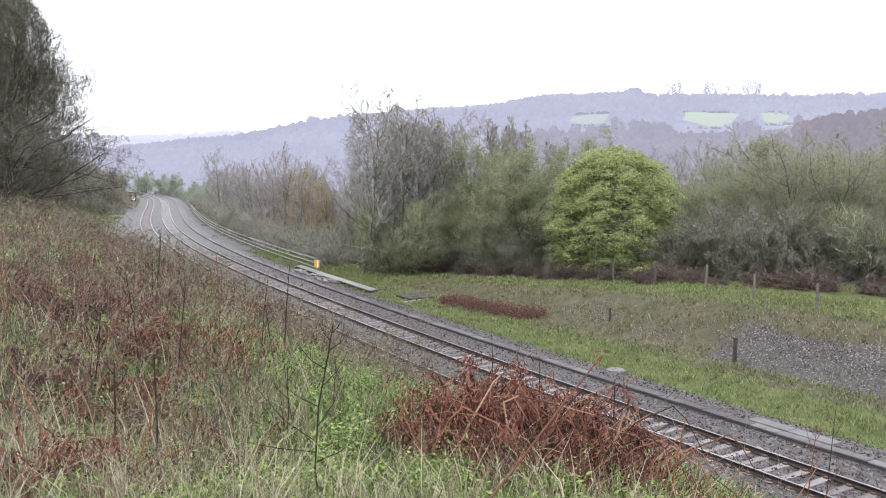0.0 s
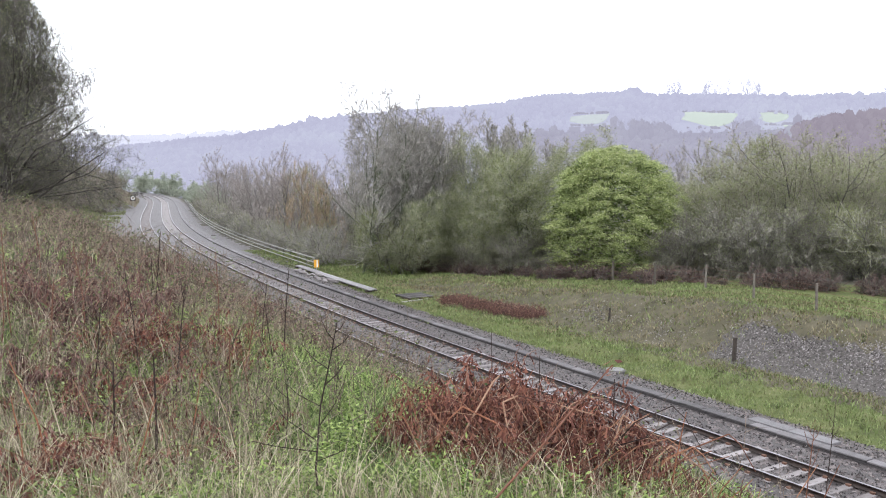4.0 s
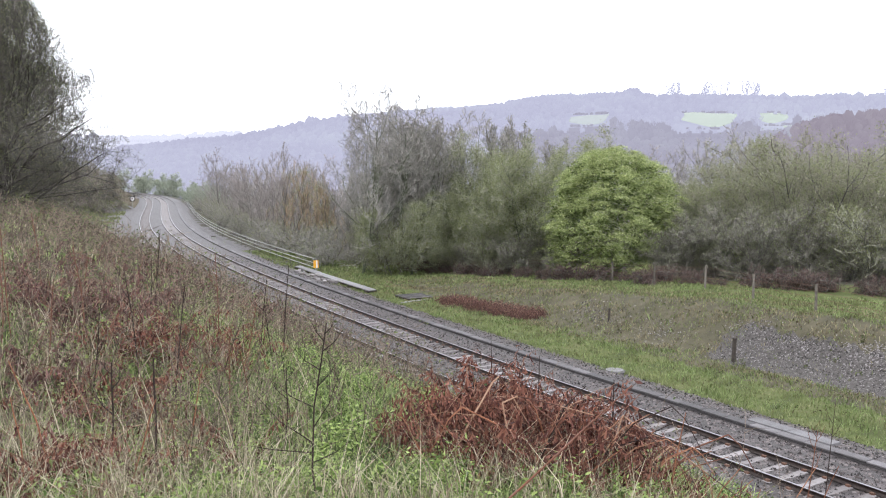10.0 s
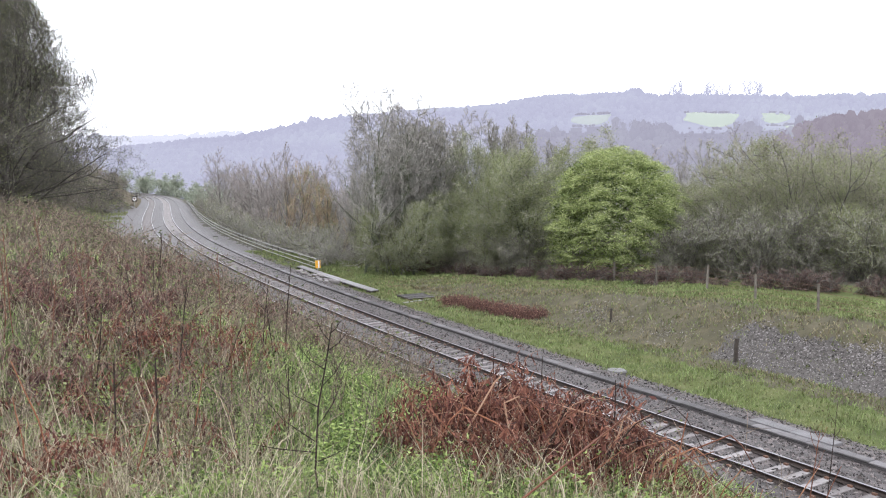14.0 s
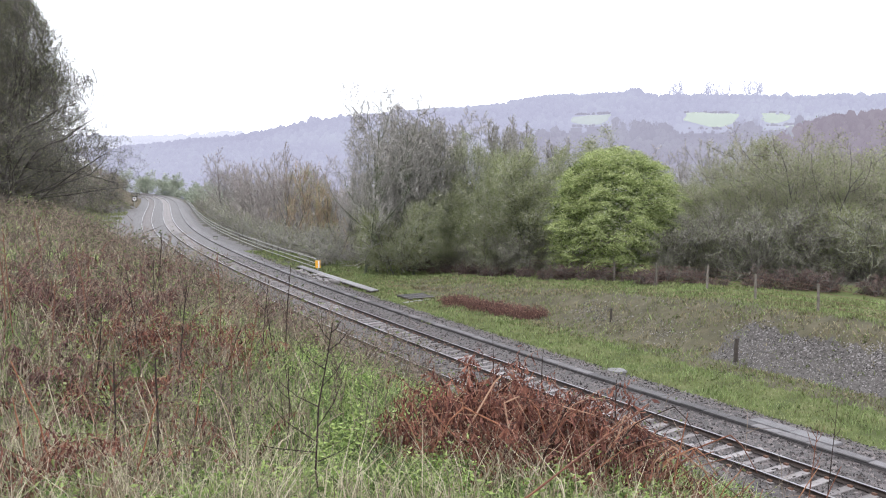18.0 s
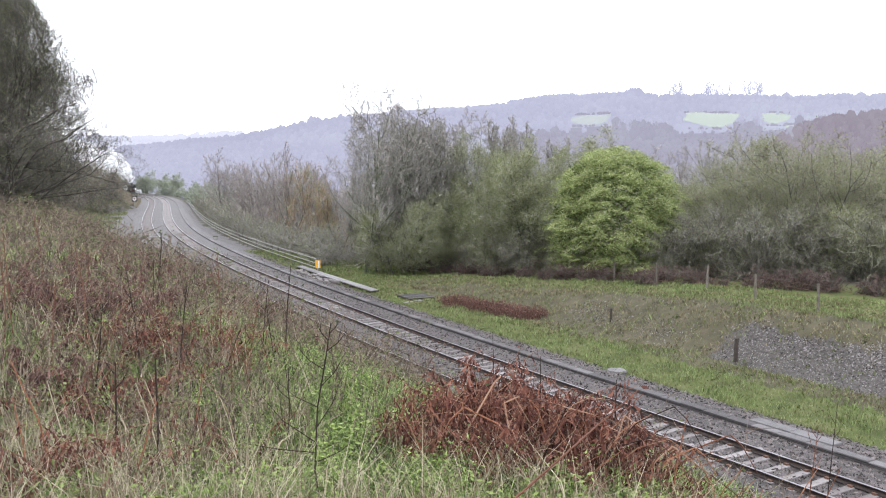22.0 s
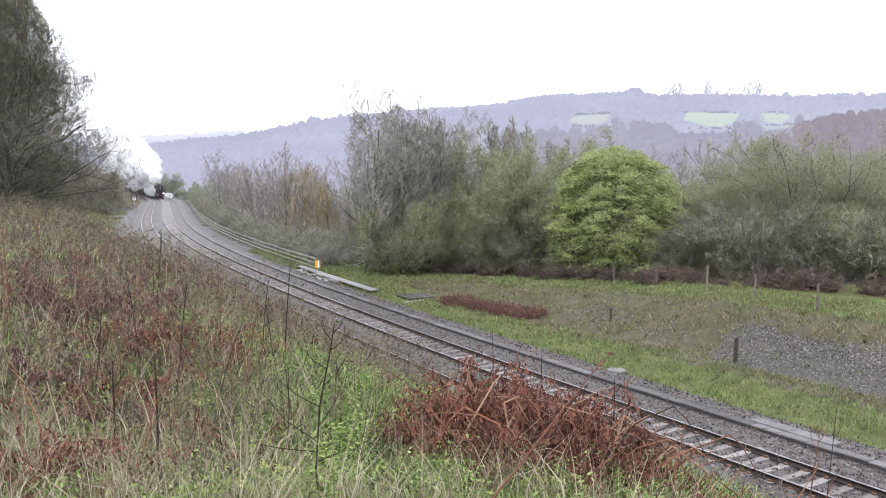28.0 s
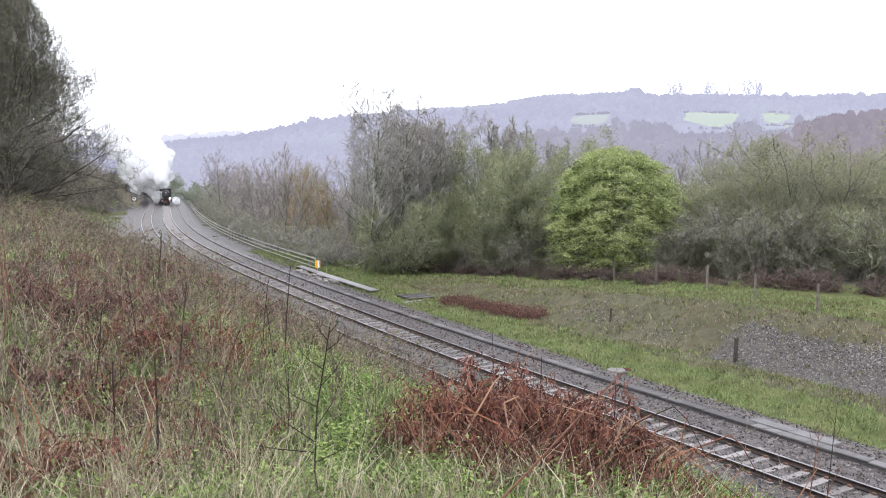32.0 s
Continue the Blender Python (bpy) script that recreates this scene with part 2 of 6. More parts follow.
def spikes_np(P0, P1, R0, slim=False):
    """Fine twigs that run out to a point: three triangles each, or one where they are slim."""
    d = P1 - P0
    d = d / (np.linalg.norm(d, axis=1)[:, None] + 1e-9)
    up = np.where(np.abs(d[:, 2:3]) < .9, [[0, 0, 1.0]], [[1.0, 0, 0]])
    u = np.cross(d, up)
    u /= np.linalg.norm(u, axis=1)[:, None] + 1e-9
    v = np.cross(d, u)
    if slim:
        V = np.stack([P0 - u * R0[:, None], P0 + u * R0[:, None], P1], 1).reshape(-1, 3)
        return V, np.arange(len(V)).reshape(-1, 3)
    V = np.stack([P0 + (u * math.cos(a) + v * math.sin(a)) * R0[:, None] for a in (0, 2.094, 4.189)] + [P1], 1).reshape(-1, 3)
    k = (np.arange(len(P0)) * 4)[:, None]
    return V, np.stack([np.concatenate([k + i, k + (i + 1) % 3, k + 3], 1) for i in range(3)], 1).reshape(-1, 3)


def join_np(*pieces):
    V, F, n = [], [], 0
    for v, f in pieces:
        V.append(np.asarray(v, float).reshape(-1, 3))
        F.append(np.asarray(f) + n)
        n += len(V[-1])
    return np.concatenate(V), np.concatenate(F)


def thing(name, label, category, group="", kind="", at=None):
    ob = new(name)
    ob.empty_display_size = .2
    if at is not None:
        ob.matrix_basis = at
    return tagged(ob, label, category, group, kind)


def patchy(x, y, scale, seed):
    """Smooth random values, 0 to 1, that make patches."""
    rng = np.random.default_rng(seed)
    v = np.zeros(len(x))
    for k in range(7):
        a, f, ph = rng.uniform(0, 6.28), rng.uniform(.6, 1.9) / scale, rng.uniform(0, 6.28)
        v += np.sin((x * math.cos(a) + y * math.sin(a)) * f * 6.28 + ph)
    return .5 + v / 7.5


# ---- the line of the railway ----
KNOTS = [-120, 0, 20, 45, 75, 110, 150, 200, 260, 340, 420, 520, 640, 900]
BENDS = [.0002, .00079, -.00175, -.00141, -.0018, -.00181, -.00051, .00035, .0015, .00263, .0036, .002, .0, .0]
ARC = np.arange(-120, 900.5, .5)
BEND = np.interp(ARC, KNOTS, BENDS)
ZERO = int(np.argmin(abs(ARC)))
HEAD = np.concatenate([[0], np.cumsum((BEND[1:] + BEND[:-1]) / 2 * .5)])
HEAD += .52842 - HEAD[ZERO]
LX = np.concatenate([[0], np.cumsum(-(np.sin(HEAD[1:]) + np.sin(HEAD[:-1])) / 4)])
LY = np.concatenate([[0], np.cumsum((np.cos(HEAD[1:]) + np.cos(HEAD[:-1])) / 4)])
LX += 12.90554 - LX[ZERO]
LY += 16.1268 - LY[ZERO]


def on_line(s, q=0.0):
    """The place s metres along the right-hand track and q metres to its right, and its heading."""
    h = np.interp(s, ARC, HEAD)
    return np.interp(s, ARC, LX) + q * np.cos(h), np.interp(s, ARC, LY) + q * np.sin(h), h


def to_line(x, y):
    """s and q of places in the plan."""
    x, y = np.atleast_1d(x).astype(float), np.atleast_1d(y).astype(float)
    S, Q = np.empty(len(x)), np.empty(len(x))
    cx, cy = LX[::4], LY[::4]
    for a in range(0, len(x), 4000):
        d2 = (x[a:a + 4000, None] - cx) ** 2 + (y[a:a + 4000, None] - cy) ** 2
        i = np.argmin(d2, 1) * 4
        h = HEAD[i]
        ex, ey = x[a:a + 4000] - LX[i], y[a:a + 4000] - LY[i]
        Q[a:a + 4000] = ex * np.cos(h) + ey * np.sin(h)
        S[a:a + 4000] = ARC[i] - ex * np.sin(h) + ey * np.cos(h)
    return S, Q


def ease(x, a, b):
    t = np.clip((x - a) / (b - a), 0, 1)
    return t * t * (3 - 2 * t)


# left bank: height over the distance beyond its toe
BANK_Q = [0, 2.5, 5.5, 8.5, 10.5, 13.5, 19.5, 34, 75, 300]
BANK_Z = [0, 1.45, 3.5, 5.4, 6.28, 6.68, 7.0, 7.6, 8.5, 10]
# ridge seen across the valley: bearing in degrees to the right, height in metres, 1400 m off
RIDGE_A = [-180, -60, -30, -20.6, -19.4, -17.7, -16.5, -14.9, -13.1, -11.3, -9.5, -7.9, -6.2, -3.5, -1.3, 1.8, 4.4, 5.5, 6.9, 9.3, 12.6, 14.1, 15.2, 19.0, 22.0, 24.2, 27.2, 40, 60, 180]
RIDGE_H = [40, 45, 38, 43.6, 49.9, 54.7, 58.5, 60.7, 66.5, 74.0, 83.4, 91.0, 96.8, 102.6, 106.4, 110.9, 115.2, 123.1, 127.3, 128.4, 130.6, 122.8, 124.8, 122.4, 117.6, 118.3, 117.1, 117.1, 110, 60]

# the paler ridge behind it, 2600 m off
BACK_A = [-40, -22.99, -20.05, -18.03, -16.99, -16.12, -14.72, -14.19, -13.12, -11.32, -8.39, 0, 40]
BACK_H = [90.6, 100.6, 105.8, 105.5, 111.0, 116.4, 120.5, 124.1, 119.7, 123.8, 129.9, 90, 60]


def land(x, y):
    """The height of the ground."""
    x, y = np.atleast_1d(x).astype(float), np.atleast_1d(y).astype(float)
    s, q = to_line(x, y)
    wob = .12 * np.sin(x * .9 + 1.3 * np.sin(y * .5)) + .1 * np.sin(y * 1.1 + x * .3)
    # left
    toe = 5.6 + 6.5 * ease(s, 92, 112) * (1 - ease(s, 165, 186))
    out = -q - toe
    left = np.interp(out, BANK_Q, BANK_Z) * (1 - .35 * ease(s, 95, 130) * (1 - ease(s, 165, 190))) + wob * ease(out, 0, 3)
    # right
    rise = np.interp(s, [-40, 15, 25, 35, 45, 54], [2.0, 1.9, 1.65, 1.05, .4, 0])
    rtoe = np.interp(s, [0, 20, 40, 60], [10.2, 9.6, 7.0, 6.5])
    right = rise * ease(q, rtoe, rtoe + 5.0) + .25 * wob * ease(q, 4, 7)
    right -= np.interp(s, [45, 75, 95], [0, .6, 1.0]) * ease(q, 7, 22)
    drop = ease(s, 62, 95)
    right -= drop * 6.5 * ease(q, 5.6, 22)
    right -= 11 * ease(q, 24, 130)
    z = np.where(q < 0, left, right) - .27
    # the far side of the valley
    r, a = np.hypot(x, y), np.degrees(np.arctan2(x, y))
    hill = np.interp(a, RIDGE_A, RIDGE_H) * ease(r, 380, 1400)
    hill += np.interp(a, [18.5, 21, 22.5, 25, 27.5, 32, 60], [0, 13, 23, 29.5, 32, 33, 20]) * ease(r, 330, 620) * (1 - ease(r, 620, 900))
    far = ease(r, 420, 650)
    return z * (1 - far) + hill + far * -8


# ---- ground ----
def spaced(core0, core1, step, lo, hi, grow=1.12):
    mid = list(np.arange(core0, core1 + step / 2, step))
    d, v = step, mid[-1]
    while v < hi:
        d *= grow
        v += d
        mid.append(v)
    d, v = step, mid[0]
    while v > lo:
        d *= grow
        v -= d
        mid.insert(0, v)
    return np.array(mid)


def build_ground():
    gx = np.concatenate([spaced(-130, -36, 2.0, -2600, -36)[:-1], spaced(-34, 26, .5, -34, 2600)])
    gy = np.concatenate([spaced(-6, 90, .5, -1500, 90), spaced(92, 320, 2.0, 92, 2900)])
    X, Y = np.meshgrid(gx, gy)
    z = land(X.ravel(), Y.ravel())
    V = np.stack([X.ravel(), Y.ravel(), z], 1)
    nx, ny = len(gx), len(gy)
    i = (np.arange(ny - 1)[:, None] * nx + np.arange(nx - 1)).ravel()
    F = np.stack([i, i + 1, i + nx + 1, i + nx], 1)
    c = V[F].mean(1)
    s, q = to_line(c[:, 0], c[:, 1])
    r, a = np.hypot(c[:, 0], c[:, 1]), np.degrees(np.arctan2(c[:, 0], c[:, 1]))
    slot = np.full(len(F), 1)
    slot[(q > 3.4) & (q < 60)] = 1
    slot[(q < -5.2)] = 2
    slot[(q >= -7.6) & (q <= 3.4 + 2.2 * ease(s, 52, 60))] = 0
    slot[(q < 0) & (q > -10.5 - np.sin(s * .3)) & (s > 100) & (s < 180)] = 0
    slot[(q > 8) & (q < 15) & (s < 50)] = 3
    slot[(q > 9.9) & (q < 12.6) & (s < 19.5)] = 7
    slot[(q > 5.4) & (q < 30) & (s > 62)] = 2
    slot[(q > 26)] = 4
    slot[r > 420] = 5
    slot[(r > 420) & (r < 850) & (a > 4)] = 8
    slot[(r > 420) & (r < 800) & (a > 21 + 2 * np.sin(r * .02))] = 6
    names = ("ballast", "verge", "bank_soil", "scree", "valley", "far_wood_haze", "far_purple_haze", "scree_dark", "mid_tree_haze")
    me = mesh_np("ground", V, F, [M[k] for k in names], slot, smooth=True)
    tagged(link("ground", me), "railway cutting and valley ground with grass, ballast and woodland", "ground", kind="structure")


build_ground()


# ---- railway ----
def swept(profile, s0, s1, q, step=2.0, close=True):
    """A profile of (across, up) points drawn along the line."""
    ss = np.arange(s0, s1 + .01, step)
    rows = []
    for s in ss:
        x, y, h = on_line(s, q)
        rows.append([(x + a * math.cos(h), y + a * math.sin(h), z) for a, z in profile])
    V = np.array(rows).reshape(-1, 3)
    k = len(profile)
    i = (np.arange(len(ss) - 1)[:, None] * k + np.arange(k)).ravel()
    j = (np.arange(len(ss) - 1)[:, None] * k + (np.arange(k) + 1) % k).ravel()
    return V, np.stack([i, j, j + k, i + k], 1)


RAIL = [(-.07, -.159), (.07, -.159), (.07, -.145), (.012, -.13), (.012, -.04), (.036, -.032), (.036, -.004), (.03, 0), (-.03, 0), (-.036, -.004),
        (-.036, -.032), (-.012, -.04), (-.012, -.13), (-.07, -.145)]


def sleeper_mesh():
    bm = bmesh.new()
    prof = [(-1.25, .0, .0), (-.7, .0, .02), (0, -.03, .0), (.7, .0, .02), (1.25, .0, .0)]
    rows = []
    for x, dz, dw in prof:
        w = .13 + dw * .3
        rows.append([bm.verts.new((x, -w - .01, -.15)), bm.verts.new((x, -w + .02, .0 + dz)), bm.verts.new((x, w - .02, .0 + dz)), bm.verts.new((x, w + .01, -.15))])
    for a, b in zip(rows, rows[1:]):
        for i in range(3):
            bm.faces.new((a[i], a[i + 1], b[i + 1], b[i]))
    bm.faces.new(rows[0])
    bm.faces.new(rows[-1][::-1])
    bmesh.ops.recalc_face_normals(bm, faces=bm.faces)
    me = bpy.data.meshes.new("sleeper")
    bm.to_mesh(me)
    bm.free()
    me.materials.append(M["concrete"])
    return me


SLEEPER = sleeper_mesh()


def clip_mesh():
    bm = bmesh.new()
    for x in (-.84, -.66, .66, .84):
        box(.09, .12, .05, x, 0, 0, bm)
    me = bpy.data.meshes.new("rail_clips")
    bm.to_mesh(me)
    bm.free()
    me.materials.append(M["rust"])
    return me


CLIPS = clip_mesh()


def build_track(q, label):
    t = thing("railway_track", label, "railway track", "tracks", "structure")
    for side in (-.7525, .7525):
        V, F = swept(RAIL, -60, 560, q + side, 2.0)
        k = len(RAIL)
        slot = np.where(np.isin(np.arange(len(F)) % k, (6, 7, 8)), 1, 0)
        link("rail", mesh_np("rail", V, F, [M["steel"], M["rail_head"]], slot), t, "steel rail with a bright worn head")
    far = []
    rng = random.Random(int(q * 10))
    n = 0
    for s in np.arange(-8, 420, .655):
        x, y, h = on_line(s, q)
        m = pose(x + rng.uniform(-.02, .02), y, -.163 + rng.uniform(-.012, .012), rng.uniform(-.6, .6), rng.uniform(-.5, .5), math.degrees(h) + rng.uniform(-.8, .8))
        if n < 180:
            sl = link("sleeper", SLEEPER, t, at=m)
            if s < 60:
                link("rail_clips", CLIPS, sl)
        else:
            far.append(m)
        n += 1
    base = np.array([v.co for v in SLEEPER.vertices])
    quads = np.array([list(p.vertices) for p in SLEEPER.polygons])
    V = np.concatenate([base @ np.array(m.to_3x3()).T + np.array(m.translation) for m in far])
    F = np.concatenate([quads + i * len(base) for i in range(len(far))])
    tagged(link("far_sleepers", mesh_np("far_sleepers", V, F, [M["concrete"]]), t), kind="stuff")


build_track(0, "right-hand railway track with steel rails on pale concrete sleepers")
build_track(-3.405, "left-hand railway track with steel rails on pale concrete sleepers")


def scatter_stones(name, label, pts, lo, hi, mat, seed):
    """Loose angular stones at the given places."""
    rng = np.random.default_rng(seed)
    n = len(pts)
    base = np.array([(1, 0, -.3), (-1, 0, -.3), (0, 1, -.3), (0, -1, -.3), (0, 0, .8)], float)
    tri = np.array([(0, 2, 4), (2, 1, 4), (1, 3, 4), (3, 0, 4)])
    size = rng.uniform(lo, hi, (n, 1, 1)) * rng.uniform(.6, 1.3, (n, 1, 3))
    V = base[None] * size + rng.normal(0, .25, (n, 5, 3)) * size
    a = rng.uniform(0, 6.28, n)
    c, s_ = np.cos(a), np.sin(a)
    R = np.zeros((n, 3, 3))
    R[:, 0, 0], R[:, 0, 1], R[:, 1, 0], R[:, 1, 1], R[:, 2, 2] = c, -s_, s_, c, 1
    tilt = rng.uniform(-.6, .6, n)
    T = np.zeros((n, 3, 3))
    T[:, 0, 0], T[:, 1, 1], T[:, 1, 2], T[:, 2, 1], T[:, 2, 2] = 1, np.cos(tilt), -np.sin(tilt), np.sin(tilt), np.cos(tilt)
    V = np.einsum("nij,nkj->nki", R @ T, V) + pts[:, None]
    F = tri[None] + (np.arange(n) * 5)[:, None, None]
    return tagged(link(name, mesh_np(name, V, F.reshape(-1, 3), [mat])), label, "stones", kind="stuff")


def ballast_stones():
    rng = np.random.default_rng(3)
    n = 84000
    s = -4 + 78 * rng.random(n) ** 1.7
    q = rng.uniform(-7.2, 4.6, n)
    x, y, h = on_line(s, q)
    z = np.interp(q, [-7.2, -6.6, -5.3, -4.4, -3.95, -2.85, -2.4, -1, -.55, .55, 1, 1.6, 2.2, 2.5, 2.95, 3.5, 4.7], [-.36, -.34, -.17, -.15, -.2, -.2, -.15, -.15, -.2, -.2, -.15, -.16, -.18, -.17, -.1, -.13, -.3]) + rng.uniform(-.025, .012, n)
    z[(q > 2.5) & (q < 2.95)] -= .3
    scatter_stones("ballast_stones", "grey broken granite ballast between the rails", np.stack([x, y, z], 1), .026, .06, M["stone"], 4)


ballast_stones()


def ballast_bed():
    prof = [(-6.6, -.34), (-5.3, -.17), (-4.4, -.15), (-3.95, -.2), (-2.85, -.2), (-2.4, -.15), (-1.0, -.15), (-.55, -.2), (.55, -.2), (1.0, -.15), (1.6, -.16), (2.2, -.18), (2.8, -.17), (2.95, -.1), (3.5, -.13), (4.7, -.3), (4.7, -.6), (-6.6, -.6)]
    V, F = swept(prof, -60, 560, 0, 2.0)
    tagged(link("ballast_bed", mesh_np("ballast_bed", V, F, [M["ballast"]])), "grey stone ballast bed of the railway", "ballast", kind="structure")


ballast_bed()


def cable_trough():
    t = thing("cable_trough", "raised concrete cable trough with loose lids beside the track", "cable trough", kind="structure")
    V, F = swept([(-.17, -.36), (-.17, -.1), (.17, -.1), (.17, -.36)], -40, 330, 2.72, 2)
    link("trough_wall", mesh_np("trough_wall", V, F, [M["trough_side_shade"]]), t)
    bm = box(.36, .98, .05)
    bmesh.ops.bevel(bm, geom=list(bm.edges), offset=.012, segments=1, affect="EDGES")
    me = bpy.data.meshes.new("trough_lid")
    bm.to_mesh(me)
    bm.free()
    me.materials.append(M["trough"])
    rng = random.Random(8)
    for s in np.arange(-10, 290, 1.0):
        x, y, h = on_line(s, 2.72)
        link("trough_lid", me, t, at=pose(x, y, -.1 + rng.uniform(-.006, .012), 0, rng.uniform(-1.5, 1.5), math.degrees(h) + rng.uniform(-1.2, 1.2)))


cable_trough()


def ground_at(s, q):
    x, y, h = on_line(s, q)
    return float(x), float(y), float(land(x, y)[0]), math.degrees(float(h))


def handrail():
    t = thing("handrail", "pale galvanised three-bar handrail along the embankment edge", "railing")
    s0, s1, q = 58, 222, 5.2
    for z in (.45, .8, 1.15):
        for a in np.arange(s0, s1, 8):
            bm = None
            for b in np.arange(a, min(a + 8, s1), 2):
                p, r = on_line(b, q), on_line(b + 2, q)
                bm = tube((p[0], p[1], z - .25), (r[0], r[1], z - .25), .036, sides=6, bm=bm)
            part("bar", bm, M["galv"], t)
    for s in np.arange(s0, s1 + .1, 2.4):
        x, y, h = on_line(s, q)
        part("post", tube((x, y, -.9), (x, y, .93), .024, sides=6), M["trough"], t)
    x, y, h = on_line(s0 - .3, q)
    e = thing("marker_board", "yellow and white end marker board on a short post", "marker board", at=pose(x, y, -.6, 0, 0, math.degrees(h)))
    part("post", tube((0, 0, 0), (0, 0, .9), .04), M["galv"], e)
    part("board", box(.42, .08, .62, 0, -.03, .78), M["yellow"], e, bevel=.01)
    part("stripe", box(.12, .02, .58, .05, -.085, .8), M["white"], e, "pale vertical stripe")


handrail()


def boxes_thing(name, label, category, at, rows, kind=""):
    t = thing(name, label, category, at=at, kind=kind)
    for pn, mat, sx, sy, sz, x, y, z, rz in rows:
        part(pn, box(sx, sy, sz, 0, 0, 0), M[mat], t, at=pose(x, y, z, 0, 0, rz), bevel=min(sx, sy, sz) * .12)
    return t


def lineside_things():
    rng = random.Random(5)
    for k, (s, q) in enumerate(((47.6, 4.95), (53.3, 4.9), (59.0, 4.95))):
        x, y, z, h = ground_at(s, q)
        rows = [("board", "plank", .2, 5.6, .07, .22 * j - .22, .12 * j, .16, rng.uniform(-.5, .5)) for j in range(3)]
        rows += [("bearer", "dark_post", .9, .16, .16, 0, j, 0, 0) for j in (-2.4, -.8, .8, 2.4)]
        boxes_thing("walkway_boards", "long pale wet boards laid on bearers beside the line", "boards", pose(x, y, -.27, 0, 0, h), rows)
    x, y, z, h = ground_at(54.5, 3.95)
    rows = []
    for k in range(26):
        rows.append(("slab", "concrete" if k % 3 else "plank", .22 + .12 * rng.random(), .7 + .5 * rng.random(), .1, rng.uniform(-.35, .35), rng.uniform(-4, 4), .1 * (k % 3), rng.uniform(-25, 25)))
    boxes_thing("slab_stack", "untidy stack of grey concrete trough sections beside the line", "concrete slabs", pose(x, y, -.27, 0, 0, h), rows)
    x, y, z, h = ground_at(41.6, 6.5)
    rows = [("slat", "trough", 1.9, .1, .05, 0, -.8 + .32 * k, .16, rng.uniform(-5, 5)) for k in range(6)]
    rows += [("bearer", "dark_post", .12, 2.0, .12, k, 0, .02, 0) for k in (-.8, 0, .8)]
    rows += [("plank", "plank", 2.2, .16, .07, -.6, -1.3, .02, 12)]
    boxes_thing("pallet", "weathered grey slatted pallet lying on the grass", "pallet", pose(x, y, z, 0, 0, 30), rows)
    # drain lid beside the trough
    x, y, z, h = ground_at(18.8, 4.3)
    t = thing("drain_cover", "pale round concrete drain cover set in the ballast", "drain cover", at=pose(x, y, -.27))
    part("ring", tube((0, 0, -.05), (0, 0, .07), .46, sides=24), M["trough"], t)
    part("lid", tube((0, 0, .07), (0, 0, .12), .37, sides=24), M["plank"], t)
    # wide slab by the trough
    rows = [("slab", "slab", .5, 1.5, .1, 0, k * 1.52, .06, rng.uniform(-1, 1)) for k in (-.5, .5)]
    x, y, z, h = ground_at(9.4, 3.2)
    boxes_thing("edge_slabs", "flat concrete slabs beside the cable trough", "concrete slabs", pose(x, y, -.19, 0, 0, h), rows)
    # marker posts on the far bank
    for s, q, hh, r in ((17.7, 10.1, 1.1, .1), (26.4, 10.4, .75, .06)):
        x, y, z, h = ground_at(s, q)
        t = thing("stub_post", "short dark weathered post on the stony bank", "post", at=pose(x, y, z - .1))
        part("shaft", tube((0, 0, 0), (.03, 0, hh), r, r * .9), M["dark_post"], t)
        part("cap", tube((.03, 0, hh), (.03, 0, hh + .05), r * 1.15, r), M["dark_post"], t)
    # speed sign
    x, y, z, h = ground_at(186, -6.6)
    t = thing("speed_sign", "round white sign on a dark board beside the track", "railway sign", at=pose(x, y, z, 0, 0, h))
    part("post", tube((0, 0, 0), (0, 0, 2.0), .06), M["galv"], t)
    part("board", box(1.1, .06, 1.2, 0, 0, 1.3), M["dark_post"], t, bevel=.01)
    part("disc", tube((0, -.035, 1.9), (0, -.08, 1.9), .42, sides=24), M["white"], t, "white disc")
    part("centre", tube((0, -.08, 1.9), (0, -.1, 1.9), .2, sides=20), M["rust"], t)
    x, y, z, h = ground_at(96, 3.4)
    t = thing("lineside_box", "small grey metal box beside the track", "equipment box", at=pose(x, y, -.3, 0, 0, h))
    part("body", box(.5, .4, .5), M["galv"], t, bevel=.03)
    part("lid", box(.56, .46, .06, 0, 0, .5), M["dark_post"], t, bevel=.01)


lineside_things()

# ---- fence ----
POSTS = [(19.0, 33.5), (17.2, 38.6), (16.0, 43.2), (15.2, 48.6), (13.2, 52.2), (11.4, 56.2), (9.2, 60.5), (6.6, 64.5), (3.8, 68), (0.6, 71.5), (-3, 75)]


def fence():
    t = thing("wire_fence", "timber post and wire fence along the top of the bank", "fence")
    tops = []
    rng = random.Random(4)
    for x, y in POSTS:
        z = float(land(x, y)[0])
        hh = 1.32 + rng.uniform(-.06, .08)
        part("post", tube((x, y, z - .2), (x + rng.uniform(-.05, .05), y, z + hh), .068, .062), M["post"], t)
        tops.append((x, y, z))
    for w in (.35, .65, .95, 1.2):
        for a, b in zip(tops, tops[1:]):
            part("wire", tube((a[0], a[1], a[2] + w), (b[0], b[1], b[2] + w), .008, sides=4), M["rust"], t)


fence()


# ---- trees ----
def rows_unit(v):
    return v / (np.linalg.norm(v, axis=-1, keepdims=True) + 1e-9)


